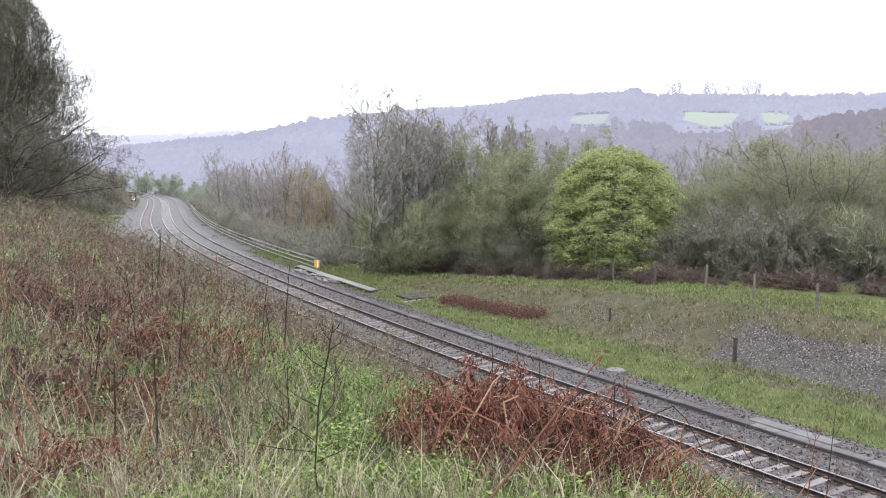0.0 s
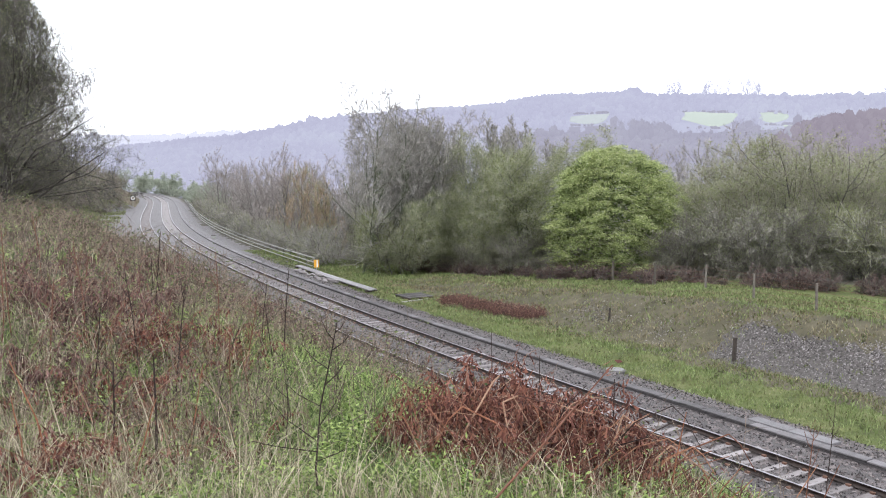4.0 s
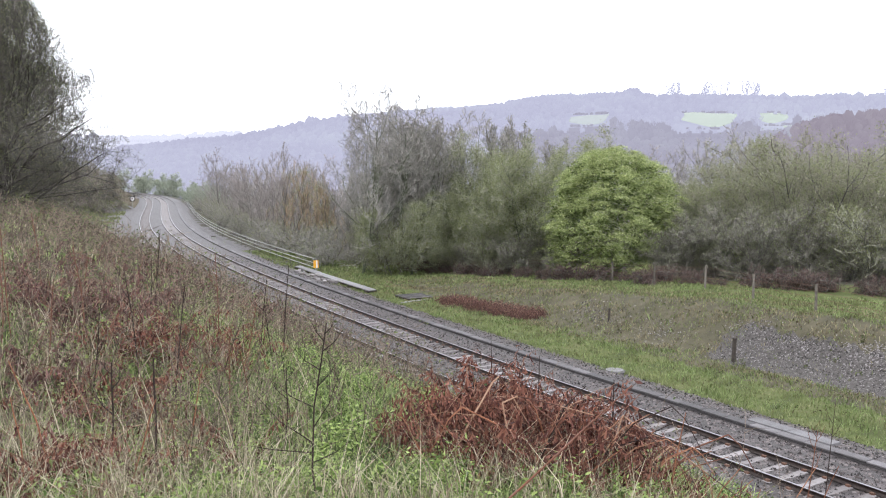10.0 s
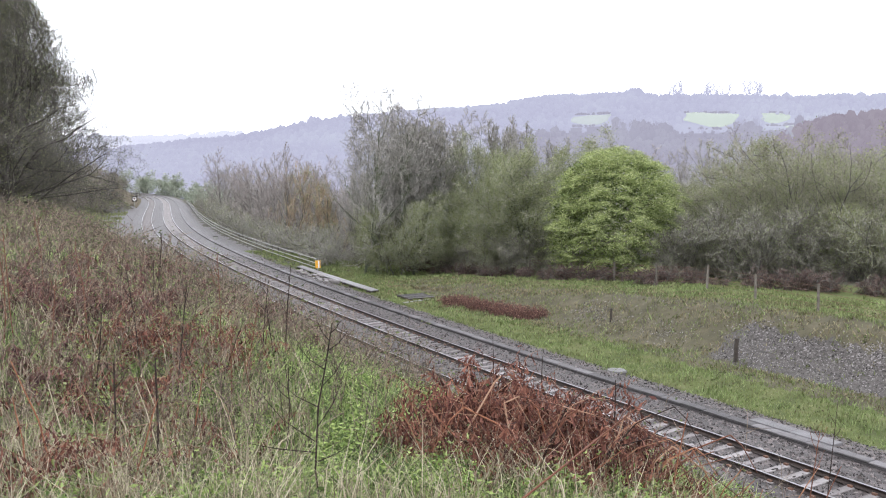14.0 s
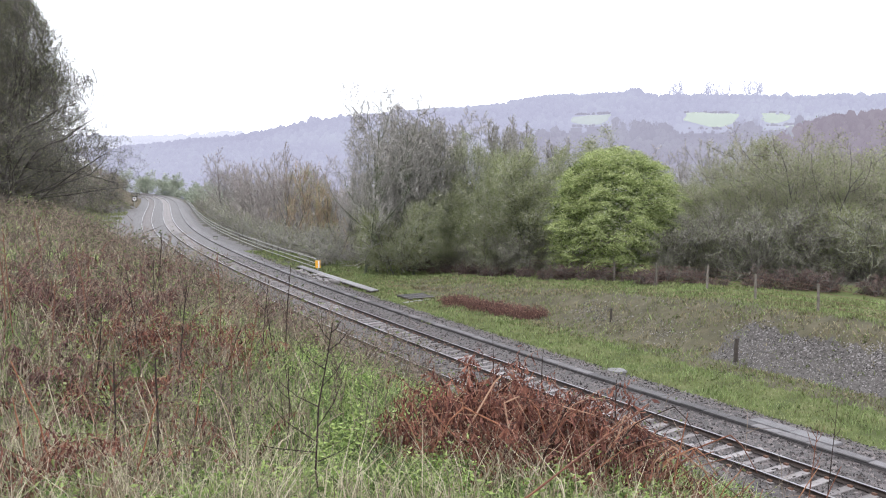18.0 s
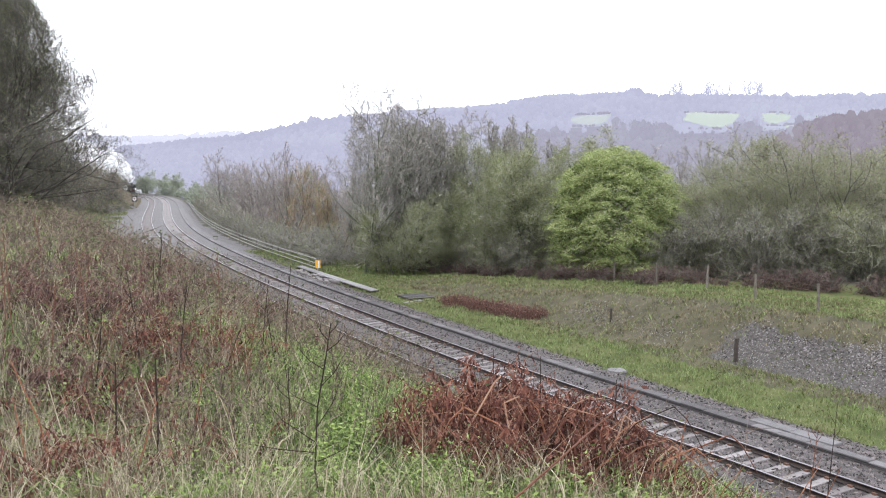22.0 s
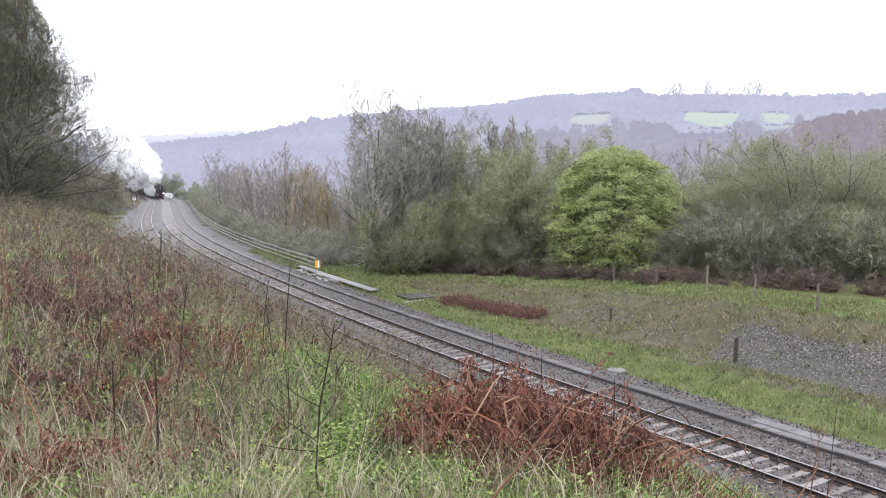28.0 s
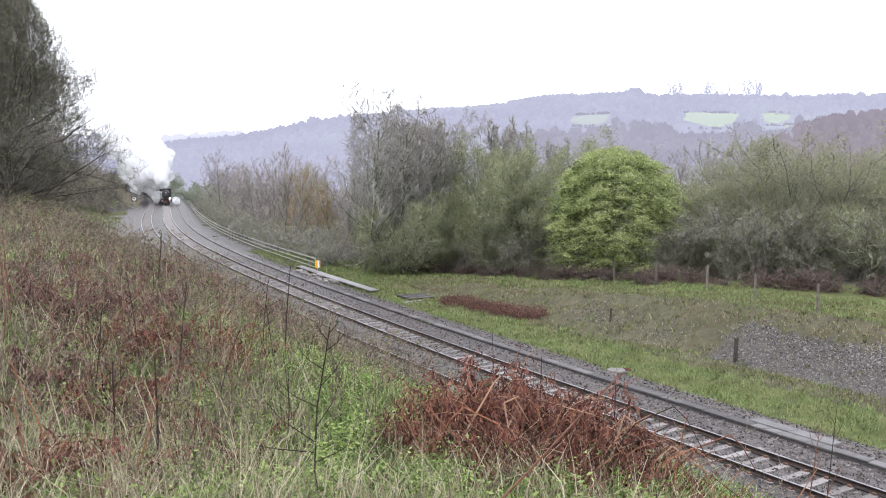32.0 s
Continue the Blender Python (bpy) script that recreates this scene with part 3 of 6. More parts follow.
def twigs_off(rng, pts, k, start, length, r, level, along_, spread, lift, waver):
    """The last twigs off a shoot, all at once, as rows of start, end, radii and level."""
    pts = np.array(pts)
    n = len(pts) - 1
    u = start + (1 - start) * (np.arange(k) + rng.random(k)) / k
    i = np.minimum((u * n).astype(int), n - 1)
    seg = pts[i + 1] - pts[i]
    q = pts[i] + seg * (u * n - i)[:, None]
    ax = rows_unit(seg)
    side = rows_unit(np.cross(ax, rng.normal(0, 1, (k, 3))))
    d = rows_unit(ax * along_ + side * spread + np.array([0, 0, lift]))
    d = rows_unit(d + rng.normal(0, waver, (k, 3)) + np.array([0, 0, lift]))
    ln = length * (1.25 - .55 * u) * rng.uniform(.7, 1.25, k)
    rr = np.maximum(r * (1 - .75 * u) * .55, .006)
    return np.concatenate([q, q + d * ln[:, None], rr[:, None], rr[:, None] * .25, np.full((k, 1), level)], 1)


def skeleton_tree(seed, height, levels, first=.25, lean=.1, spread=.9, kids=(9, 7, 6), ratio=.42, up=.25, droop=0.0, stems=1, girth=.018):
    """Limbs and twigs as rows of start, end, radii and level."""
    rng = np.random.default_rng(seed)
    out, tips = [], []

    def unit(v):
        return v / (math.sqrt(v[0] * v[0] + v[1] * v[1] + v[2] * v[2]) + 1e-9)

    def shoot(p, d, length, r, level):
        n = 5 if level == 0 else 4 if level == 1 else 3 if level == 2 else 2
        pts = [p]
        for i in range(n):
            bend = rng.normal(0, .16 if level < 2 else .24, 3)
            bend[2] += (up if level else .05) - droop * level * (i / n)
            d = unit(d + bend)
            pts.append(pts[-1] + d * length / n)
        for i in range(n):
            f0, f1 = 1 - .75 * i / n, 1 - .75 * (i + 1) / n
            out.append((*pts[i], *pts[i + 1], r * f0, r * f1, level))
        k = kids[min(level, len(kids) - 1)]
        k = max(2, int(round(k * rng.uniform(.8, 1.2))))
        start = first if level == 0 else .18
        if level + 1 == levels:
            tips.append(twigs_off(rng, pts, k, start, length * ratio, r, levels, 1 - spread * .55, spread, up * .6 - droop * .3, .24))
            return
        for j in range(k):
            u = start + (1 - start) * (j + rng.random()) / k
            i = min(int(u * n), n - 1)
            q = pts[i] + (pts[i + 1] - pts[i]) * (u * n - i)
            ax = unit(pts[i + 1] - pts[i])
            side = unit(np.cross(ax, rng.normal(0, 1, 3)))
            dd = unit(ax * (1 - spread * .55) + side * spread + np.array([0, 0, up * .6 - droop * .3]))
            ln = length * ratio * (1.25 - .55 * u) * rng.uniform(.7, 1.25)
            shoot(q, dd, ln, max(r * (1 - .75 * u) * .55, .006), level + 1)

    for k in range(stems):
        a = rng.uniform(0, 6.28)
        off = 0 if stems == 1 else .35 * height * .08
        d = np.array([math.cos(a) * lean * (1 if stems == 1 else 3), math.sin(a) * lean * (1 if stems == 1 else 3), 1.0])
        shoot(np.array([math.cos(a) * off, math.sin(a) * off, -.3]), unit(d), height * rng.uniform(.82, 1) + .3, height * girth * (1 if stems == 1 else .7), 0)
    return np.concatenate([np.array(out)] + tips)


OAK_H = [0, .5, 1.2, 2.0, 2.9, 3.7, 4.3, 5.2, 6.2, 7.3, 8.4, 9.4]
OAK_R = [3.4, 4.6, 5.4, 5.3, 4.6, 3.9, 3.5, 3.5, 2.9, 2.1, 1.2, .2]


def crown_tree(seed, height, levels_h, levels_r, limbs):
    """A tree whose limbs reach out as far as its crown is wide at their height, with twigs off twigs; rows as skeleton_tree."""
    rng = np.random.default_rng(seed)
    out, tips = [], []

    def unit(v):
        return v / (math.sqrt(v[0] * v[0] + v[1] * v[1] + v[2] * v[2]) + 1e-9)

    def shoot(p, d, length, r, level):
        n = (6, 6, 4, 3)[level]
        pts = [p]
        for i in range(n):
            bend = rng.normal(0, .22 if level == 1 else .3, 3)
            bend[2] += (.2 - .34 * i / n) if level == 1 else .07
            d = unit(d + bend)
            pts.append(pts[-1] + d * length / n)
        for i in range(n):
            out.append((*pts[i], *pts[i + 1], r * (1 - .8 * i / n), r * (1 - .8 * (i + 1) / n), level))
        if level == 3:
            tips.append(twigs_off(rng, pts, 12, .1, .42, r, 4, .75, .7, .06, .3))
            return
        k = (0, 13, 8)[level]
        for j in range(k):
            u = .12 + .88 * (j + rng.random()) / k
            i = min(int(u * n), n - 1)
            q = pts[i] + (pts[i + 1] - pts[i]) * (u * n - i)
            ax = unit(pts[i + 1] - pts[i])
            side = np.cross(ax, rng.normal(0, 1, 3))
            side[2] *= .6
            dd = unit(ax * .6 + unit(side) * .85 + np.array([0, 0, .08]))
            ln = (0, max(.8, .42 * length), .42 * length)[level] * (1.2 - .5 * u) * rng.uniform(.7, 1.3)
            shoot(q, dd, ln, max(r * (1 - .8 * u) * .5, .006), level + 1)

    trunk = [np.array([0, 0, -.4])]
    for i in range(8):
        trunk.append(trunk[-1] + np.array([rng.normal(0, .22), rng.normal(0, .22), (height + .4) / 8 * .96]))
    for i in range(8):
        out.append((*trunk[i], *trunk[i + 1], height * .016 * (1 - .12 * i), height * .016 * (.88 - .12 * i), 0))
    for k in range(limbs):
        u = .03 + .93 * ((k + rng.random()) / limbs) ** 1.2
        i = min(int(u * 8), 7)
        p = trunk[i] + (trunk[i + 1] - trunk[i]) * (u * 8 - i)
        a = 2.4 * k + rng.normal(0, .3)
        reach = np.interp(p[2] + .6, levels_h, levels_r) * rng.uniform(.85, 1.1)
        shoot(p, unit(np.array([math.cos(a), math.sin(a), .25 + .6 * u])), reach * 1.04, .009 + .007 * reach, 1)
    rows = np.concatenate([np.array(out)] + tips)
    far = np.hypot(rows[:, 3], rows[:, 4])
    ang = np.arctan2(rows[:, 4], rows[:, 3])
    lump = 1.02 + .1 * np.sin(3 * ang + rows[:, 5]) + .1 * np.sin(7 * ang - 2.3 * rows[:, 5])
    return rows[(rows[:, 8] == 0) | (far < np.interp(rows[:, 5], levels_h, levels_r) * lump * np.where(rows[:, 8] == 1, 1.06, 1))]


def leaves_np(centres, size, seed, per=3, jitter=.3, flat=.5, long=1.0, slim=False):
    """Small folded leaf pieces round the given places."""
    rng = np.random.default_rng(seed)
    c = np.repeat(centres, per, 0) + rng.normal(0, jitter, (len(centres) * per, 3))
    n = len(c)
    d = rng.normal(0, 1, (n, 3))
    d[:, 2] *= flat
    d /= np.linalg.norm(d, axis=1)[:, None]
    e = np.cross(d, rng.normal(0, 1, (n, 3)))
    e /= np.linalg.norm(e, axis=1)[:, None] + 1e-9
    sz = (size * rng.uniform(.5, 1.4, n))[:, None]
    if slim:
        V = np.stack([c - d * sz * long, c + d * sz * long, c + e * sz * .8], 1).reshape(-1, 3)
        return V, np.arange(len(V)).reshape(-1, 3)
    V = np.stack([c - d * sz * long, c + e * sz * .5, c + d * sz * long, c - e * sz * .5 + np.cross(d, e) * sz * .25], 1).reshape(-1, 3)
    b = (np.arange(n) * 4)[:, None]
    F = np.stack([np.concatenate([b, b + 1, b + 2], 1), np.concatenate([b, b + 2, b + 3], 1)], 1).reshape(-1, 3)
    return V, F


def make_tree(name, label, rows, bark, twig, leaf=None, leaf_n=0, leaf_size=.12, seed=0, ivy=0, thick=1.0, category="tree", group="", leaf_low=0.0, per=3, jitter=.25, long=1.0, leaf_name="foliage", least=.013):
    t = thing(name, label, category, group)
    big = rows[:, 8] <= 1
    r = rows[big]
    link("trunk", mesh_np("trunk", *tubes_np(r[:, :3], r[:, 3:6], np.maximum(r[:, 6], least * 1.4), np.maximum(r[:, 7], least * 1.4), 6), [M[bark]], smooth=True), t)
    r = rows[~big]
    fine = r[:, 8] == r[:, 8].max()
    a, b = r[~fine], r[fine]
    limb = 1 + .45 * (thick - 1)
    limbs = tubes_np(a[:, :3], a[:, 3:6], np.maximum(a[:, 6], least) * limb, np.maximum(a[:, 7], least * .75) * limb, 3) if len(a) else (np.zeros((0, 3)), np.zeros((0, 3), int))
    tips = spikes_np(b[:, :3], b[:, 3:6], np.maximum(b[:, 6], .008) * thick * .62, True)
    link("crown", mesh_np("crown", *join_np(limbs, tips), [M[twig]]), t)
    rng = np.random.default_rng(seed)
    if leaf:
        tips = r[r[:, 8] >= r[:, 8].max() - 1]
        ends = tips[:, 3:6]
        keep = ends[ends[:, 2] > leaf_low * rows[:, 5].max()]
        pick = keep[rng.integers(0, len(keep), leaf_n)]
        link(leaf_name, mesh_np("foliage", *leaves_np(pick, leaf_size, seed, per * 2, jitter, .6, long, True), [M[leaf]]), t)
    if ivy:
        low = rows[(rows[:, 8] <= 1)]
        low = low[low[:, 5] < .62 * rows[:, 5].max()]
        pick = low[rng.integers(0, len(low), ivy)]
        u = rng.random((ivy, 1))
        link("ivy", mesh_np("ivy", *leaves_np(pick[:, :3] * (1 - u) + pick[:, 3:6] * u, .07, seed, 4, .2), [M["ivy"]]), t)
    return t


def stand(src, x, y, turn, size, first, sink=.1):
    """Places the tree, or a copy of it, on the ground."""
    m = pose(x, y, float(land(x, y)[0]) - sink, 0, 0, turn) @ Matrix.Diagonal((size, size, size, 1))
    if first:
        src.matrix_basis = m
        return src
    c = copy_thing(src, Matrix())
    c.matrix_basis = m
    return c


def plant(src, places, seed=0):
    rng = random.Random(seed)
    for i, (x, y, size) in enumerate(places):
        stand(src, x, y, rng.uniform(0, 360), size, i == 0)


def dome_tree():
    """The leafy tree in fresh green: drooping fans of leaves in tiers, with dark gaps between them."""
    t = thing("leafy_tree", "rounded tree in bright fresh green leaf behind the fence", "tree")
    rng = np.random.default_rng(21)
    H, R = 9.7, 5.5
    rows = skeleton_tree(21, 7.5, 3, .2, .1, .95, (12, 8, 6), .5, .08)
    r = rows[rows[:, 8] <= 1]
    link("trunk", mesh_np("trunk", *tubes_np(r[:, :3], r[:, 3:6], r[:, 6], r[:, 7], 6), [M["ivy_bark"]]), t)
    segs, leaf, size = [], [], []
    n = 520
    for k in range(n):
        hz = .06 + .94 * ((k + rng.random()) / n) ** .9
        a = 2.39996 * k + rng.normal(0, .25)
        prof = (1 - max(0, (hz - .28) / .72) ** 2.7) ** .44 if hz > .28 else .86 + .14 * (hz / .28)
        lump = 1 + .05 * math.sin(3 * a + 1) + .07 * math.sin(5 * a + 8 * hz) + .05 * math.sin(11 * a - 17 * hz)
        out = R * prof * lump * rng.uniform(.74, 1.03) + .3
        long = rng.uniform(.9, 1.8)
        side = np.array([-math.sin(a), math.cos(a), 0])
        d0 = np.array([math.cos(a), math.sin(a), 0])
        rise = .6 + 1.0 * max(0, hz - .55)
        tip_r = out
        tilt, slope = rng.normal(0, .25), rng.normal(-.05, .18)
        z0 = hz * H * .96 + .1
        for w in range(7):
            fan = (w - 3) / 3 * .8 + rng.normal(0, .08)
            ln = long * (1 - .35 * abs(fan)) * rng.uniform(.75, 1.1)
            prev = None
            for j in range(8):
                u = j / 7
                p = d0 * (tip_r - long + ln * u * math.cos(fan)) + side * ln * u * math.sin(fan) * 1.1
                p = p + np.array([0, 0, z0 + ln * u * (slope + tilt * math.sin(fan)) + rise * ln * (.6 * u - .9 * u * u)]) + rng.normal(0, .03, 3)
                if prev is not None:
                    segs.append((*prev, *p, .011 * (1.3 - u), .011 * (1.15 - u)))
                prev = p
                if u > .15:
                    for _ in range(8):
                        leaf.append(p + rng.normal(0, 1, 3) * (.1, .1, .045) - np.array([0, 0, .05]))
    segs = np.array(segs)
    link("crown", mesh_np("crown", *tubes_np(segs[::2, :3], segs[::2, 3:6], segs[::2, 6], segs[::2, 7], 3), [M["twig_olive"]]), t)
    # inner leaves; the shade inside the crown is painted into their darker colour
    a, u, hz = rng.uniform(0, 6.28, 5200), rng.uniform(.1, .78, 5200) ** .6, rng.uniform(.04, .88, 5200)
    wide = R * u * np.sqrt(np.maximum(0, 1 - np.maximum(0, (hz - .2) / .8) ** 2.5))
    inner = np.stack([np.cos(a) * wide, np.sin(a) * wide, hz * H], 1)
    link("inner_foliage", mesh_np("inner_foliage", *leaves_np(inner, .11, 6, 3, .2, .7, 1.2), [M["leaf_shade"]]), t, "inner leaves with the crown's shade painted into their colour")
    link("foliage", mesh_np("foliage", *leaves_np(np.array(leaf), .04, 5, 1, .03, .6, 1.6, True), [M["leaf_spring"]]), t)
    return t


def spread_out(seed, n, px0, px1, d0, d1, s0, s1):
    """Places between two bearings (tangents to the right of north) and two depths."""
    rng = random.Random(seed)
    out = []
    for k in range(n):
        b = px0 + (px1 - px0) * (k + rng.random()) / n
        d = rng.uniform(d0, d1)
        out.append((b * d, d, rng.uniform(s0, s1)))
    return out


def below(places):
    """Those of the places that lie well down the valley side of the line."""
    return [p for p in places if to_line(p[0], p[1])[1][0] > 15]


def along(seed, rows, size=1.0):
    rng = random.Random(seed)
    return [(*[float(v) for v in on_line(s, q)[:2]], z * size * rng.uniform(.9, 1.1)) for s, q, z in rows]


def build_trees():
    stand(dome_tree(), 12.6, 62.5, 0, 1.0, True)
    # tall bare trees with ivy on their trunks
    tall = make_tree("bare_tree", "tall leafless tree with ivy-covered trunk and fine twigs", skeleton_tree(1, 14.0, 4, .22, .06, .85, (15, 9, 7, 20), .44, .17, girth=.0135), "ivy_bark", "twig", seed=1, ivy=700, group="tall bare trees", thick=1.8, least=.017)
    plant(tall, [(-5.4, 70, .86), (-3.2, 74, .86), (-8, 82, .78), (1.5, 86, .86), (-.8, 77, .82)], 2)
    tall2 = make_tree("bare_tree", "slender leafless tree with upright grey twigs", skeleton_tree(2, 12.5, 4, .2, .08, .62, (17, 10, 8, 18), .38, .28, girth=.012), "bark", "twig", seed=2, group="tall bare trees", leaf="leaf_bud", leaf_n=200, jitter=.1, leaf_size=.05, thick=1.7, least=.017)
    plant(tall2, [(-6.8, 74, .9), (-1.2, 72, .95), (-2.6, 77, 1.0), (0.8, 74, .97), (3.0, 75, .95), (5.0, 78, .95), (-4.6, 80, 1.0), (-1, 84, 1.05), (2.2, 80, 1.02), (8.5, 85, .9), (-9.5, 92, .8), (6.4, 80, .95)], 3)
    # bushy trees coming into leaf
    green = make_tree("budding_tree", "bushy tree with a haze of dull green buds", skeleton_tree(3, 9.5, 4, .06, .1, .8, (10, 7, 5, 24), .42, .16, stems=3, girth=.013), "ivy_bark", "twig_olive", "leaf_olive", 5200, .06, seed=3, ivy=250, group="budding trees", thick=1.5)
    plant(green, [(7.0, 68, 1.0), (4.4, 71, .95), (9.4, 72, 1.1), (2.4, 69.5, .78), (-2.4, 68.5, .62), (17.8, 63, .62), (-6.5, 68, .5), (6.0, 75, 1.1), (.3, 71, .62), (1.2, 73, .7), (-.8, 70, .5)], 5)
    bushy = make_tree("budding_tree", "broad bushy tree in pale olive bud behind the fence", skeleton_tree(4, 9, 4, .06, .12, .85, (10, 6, 5, 26), .42, .16, stems=4, girth=.012), "bark", "twig_brown", "leaf_olive", 3600, .05, seed=4, group="budding trees", thick=1.7)
    plant(bushy, [(24.6, 57, 1.12), (27.5, 61, 1.0), (28.4, 54, .85), (32, 58, .95), (22, 66, .85), (35, 64, 1), (20.5, 70, .85), (21, 60, .75), (30, 66, 1.15), (25.5, 68, 1.05), (18.5, 68, .8), (33, 52, .8), (23.2, 59, .8)], 6)
    scrub = make_tree("thicket_shrub", "dense leafless grey-brown shrub in the hedge line", skeleton_tree(5, 4.2, 3, .05, .2, .95, (9, 7, 34), .5, .1, stems=5, girth=.012), "bark", "twig_dark", "leaf_olive", 1100, .045, seed=5, category="shrub", group="hedge shrubs", thick=2.1)
    rng = random.Random(3)
    places = []
    for k in range(26):
        u = (k / 25) ** 1.3
        places.append((28 - 35 * u + rng.uniform(-1, 1), 48 + 27 * u + rng.uniform(-.5, 3), rng.uniform(.7, 1.15) * (1 - .5 * u)))
    plant(scrub, places, 7)
    red = make_tree("thicket_shrub", "dark reddish-brown bramble thicket below the trees", skeleton_tree(6, 1.1, 3, .03, .3, 1.0, (8, 6, 13), .6, -.02, droop=.1, stems=5, girth=.01), "bark", "bramble_dark", seed=6, category="shrub", group="hedge shrubs", thick=1.8)
    plant(red, [(27 - 29 * u / 35 + rng.uniform(-.8, .8), 37.5 + 33 * u / 35 + rng.uniform(.4, 3.2), rng.uniform(.5, 1.15)) for u in range(36)], 8)
    white = make_tree("blossom_shrub", "shrub with greyish white blossom", skeleton_tree(7, 5.5, 3, .1, .15, .85, (9, 7, 14), .45, .15, stems=3), "bark", "twig", "blossom", 900, .05, seed=7, category="shrub", group="hedge shrubs", thick=1.4)
    plant(white, [(18.8, 60.5, 1.0), (21.5, 62, .8)], 9)
    fresh = make_tree("leafy_shrub", "loose shrub with fresh yellow-green leaves among bare trees", skeleton_tree(27, 4.4, 3, .05, .2, .85, (8, 6, 10), .5, .15, stems=3, girth=.012), "bark", "twig_olive", "leaf_bud", 1100, .045, seed=27, category="shrub", group="leafy shrubs", thick=1.8)
    plant(fresh, [(25.8, 50, 1.0), (-3.7, 68.5, 1.15), (-2.7, 69.5, .9), (3.8, 67, .7), (16.8, 60.5, .75), (19.3, 56, .6), (22.5, 55.5, .6)], 28)
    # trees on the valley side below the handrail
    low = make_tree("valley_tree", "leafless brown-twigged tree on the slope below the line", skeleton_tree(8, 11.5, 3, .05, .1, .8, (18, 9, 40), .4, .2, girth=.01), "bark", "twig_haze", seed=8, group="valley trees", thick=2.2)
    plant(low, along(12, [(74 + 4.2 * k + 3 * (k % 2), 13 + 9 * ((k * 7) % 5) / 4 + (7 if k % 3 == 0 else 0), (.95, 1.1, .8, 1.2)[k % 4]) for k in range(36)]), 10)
    grey = make_tree("valley_tree", "leafless grey-twigged tree on the slope below the line", skeleton_tree(18, 11.5, 3, .05, .1, .8, (18, 9, 40), .4, .2, girth=.01), "bark", "twig", seed=18, group="valley trees", thick=2.2)
    plant(grey, along(13, [(80 + 7 * k, 18 + 11 * ((k * 3) % 4) / 3, (1.1, .9, 1.2)[k % 3]) for k in range(24)]), 20)
    plant(grey, spread_out(41, 30, .2, .56, 84, 125, .85, 1.1), 42)
    plant(low, spread_out(43, 20, .12, .56, 95, 150, .9, 1.2), 44)
    plant(grey, below(spread_out(45, 26, -.3, -.06, 105, 185, .85, 1.1)), 46)
    plant(low, below(spread_out(47, 26, -.3, -.04, 95, 175, .85, 1.1)), 48)
    gold = make_tree("valley_tree", "small willow with golden orange twigs on the slope", skeleton_tree(9, 9, 3, .1, .1, .6, (15, 9, 36), .4, .3, girth=.011), "bark", "twig_gold", "leaf_bud", 160, .08, seed=9, group="valley trees", thick=2)
    plant(gold, along(14, [(85, 12.3, 1.0), (91, 11.6, 1.1), (78, 13.5, .9), (104, 12.5, 1.05)]), 11)
    edge = make_tree("edge_shrub", "tangled brown and olive shrub against the handrail", skeleton_tree(14, 3.6, 3, .03, .25, .95, (8, 7, 30), .5, .08, stems=4, girth=.012), "bark", "twig", "leaf_olive", 250, .07, seed=14, category="shrub", group="edge shrubs", thick=2.5)
    plant(edge, along(21, [(63 + 5.4 * k, 8.2 + 3 * ((k * 5) % 4) / 3, (.7, .9, .8, 1.1)[k % 4]) for k in range(30)]), 22)
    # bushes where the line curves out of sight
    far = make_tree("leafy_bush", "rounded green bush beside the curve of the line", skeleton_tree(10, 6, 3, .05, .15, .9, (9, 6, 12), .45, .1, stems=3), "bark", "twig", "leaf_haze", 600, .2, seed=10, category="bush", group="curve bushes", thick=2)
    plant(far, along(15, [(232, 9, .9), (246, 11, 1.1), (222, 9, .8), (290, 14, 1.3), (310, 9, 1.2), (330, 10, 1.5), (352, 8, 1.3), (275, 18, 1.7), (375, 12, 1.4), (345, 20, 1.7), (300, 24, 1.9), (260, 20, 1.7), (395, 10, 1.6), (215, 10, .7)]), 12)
    # the dark trees on the left bank
    oak = make_tree("bank_tree", "dark spreading bank tree with low limbs and dense fine twigs", crown_tree(11, 9.4, OAK_H, OAK_R, 42), "bark_dark", "twig_oak", "leaf_olive", 4600, .028, seed=11, group="bank trees", thick=1.0, least=.006)
    plant(oak, [(-16.7, 33, 1.0), (-18.4, 35.5, 1.12), (-20.9, 38.5, 1.2), (-23.5, 42, 1.35)], 13)
    oak2 = make_tree("bank_tree", "dark upright tree with a greenish haze of buds on the bank", crown_tree(12, 10.5, [0, 1, 3, 6, 8, 10, 11], [2.2, 3.4, 3.6, 3.0, 2.2, 1.2, .2], 24), "bark_dark", "twig_oak", "leaf_bud", 4200, .034, seed=12, group="bank trees", thick=1.0, least=.006)
    plant(oak2, [(-19.6, 35, 1.05), (-22.5, 38, 1.2)], 14)
    bushes = make_tree("bank_shrub", "brown leafless shrub on the cutting side", skeleton_tree(13, 4, 3, .05, .25, .95, (8, 7, 34), .5, .1, stems=4, girth=.012), "bark", "twig_red", "leaf_olive", 250, .07, seed=13, category="shrub", group="bank shrubs", thick=2.5)
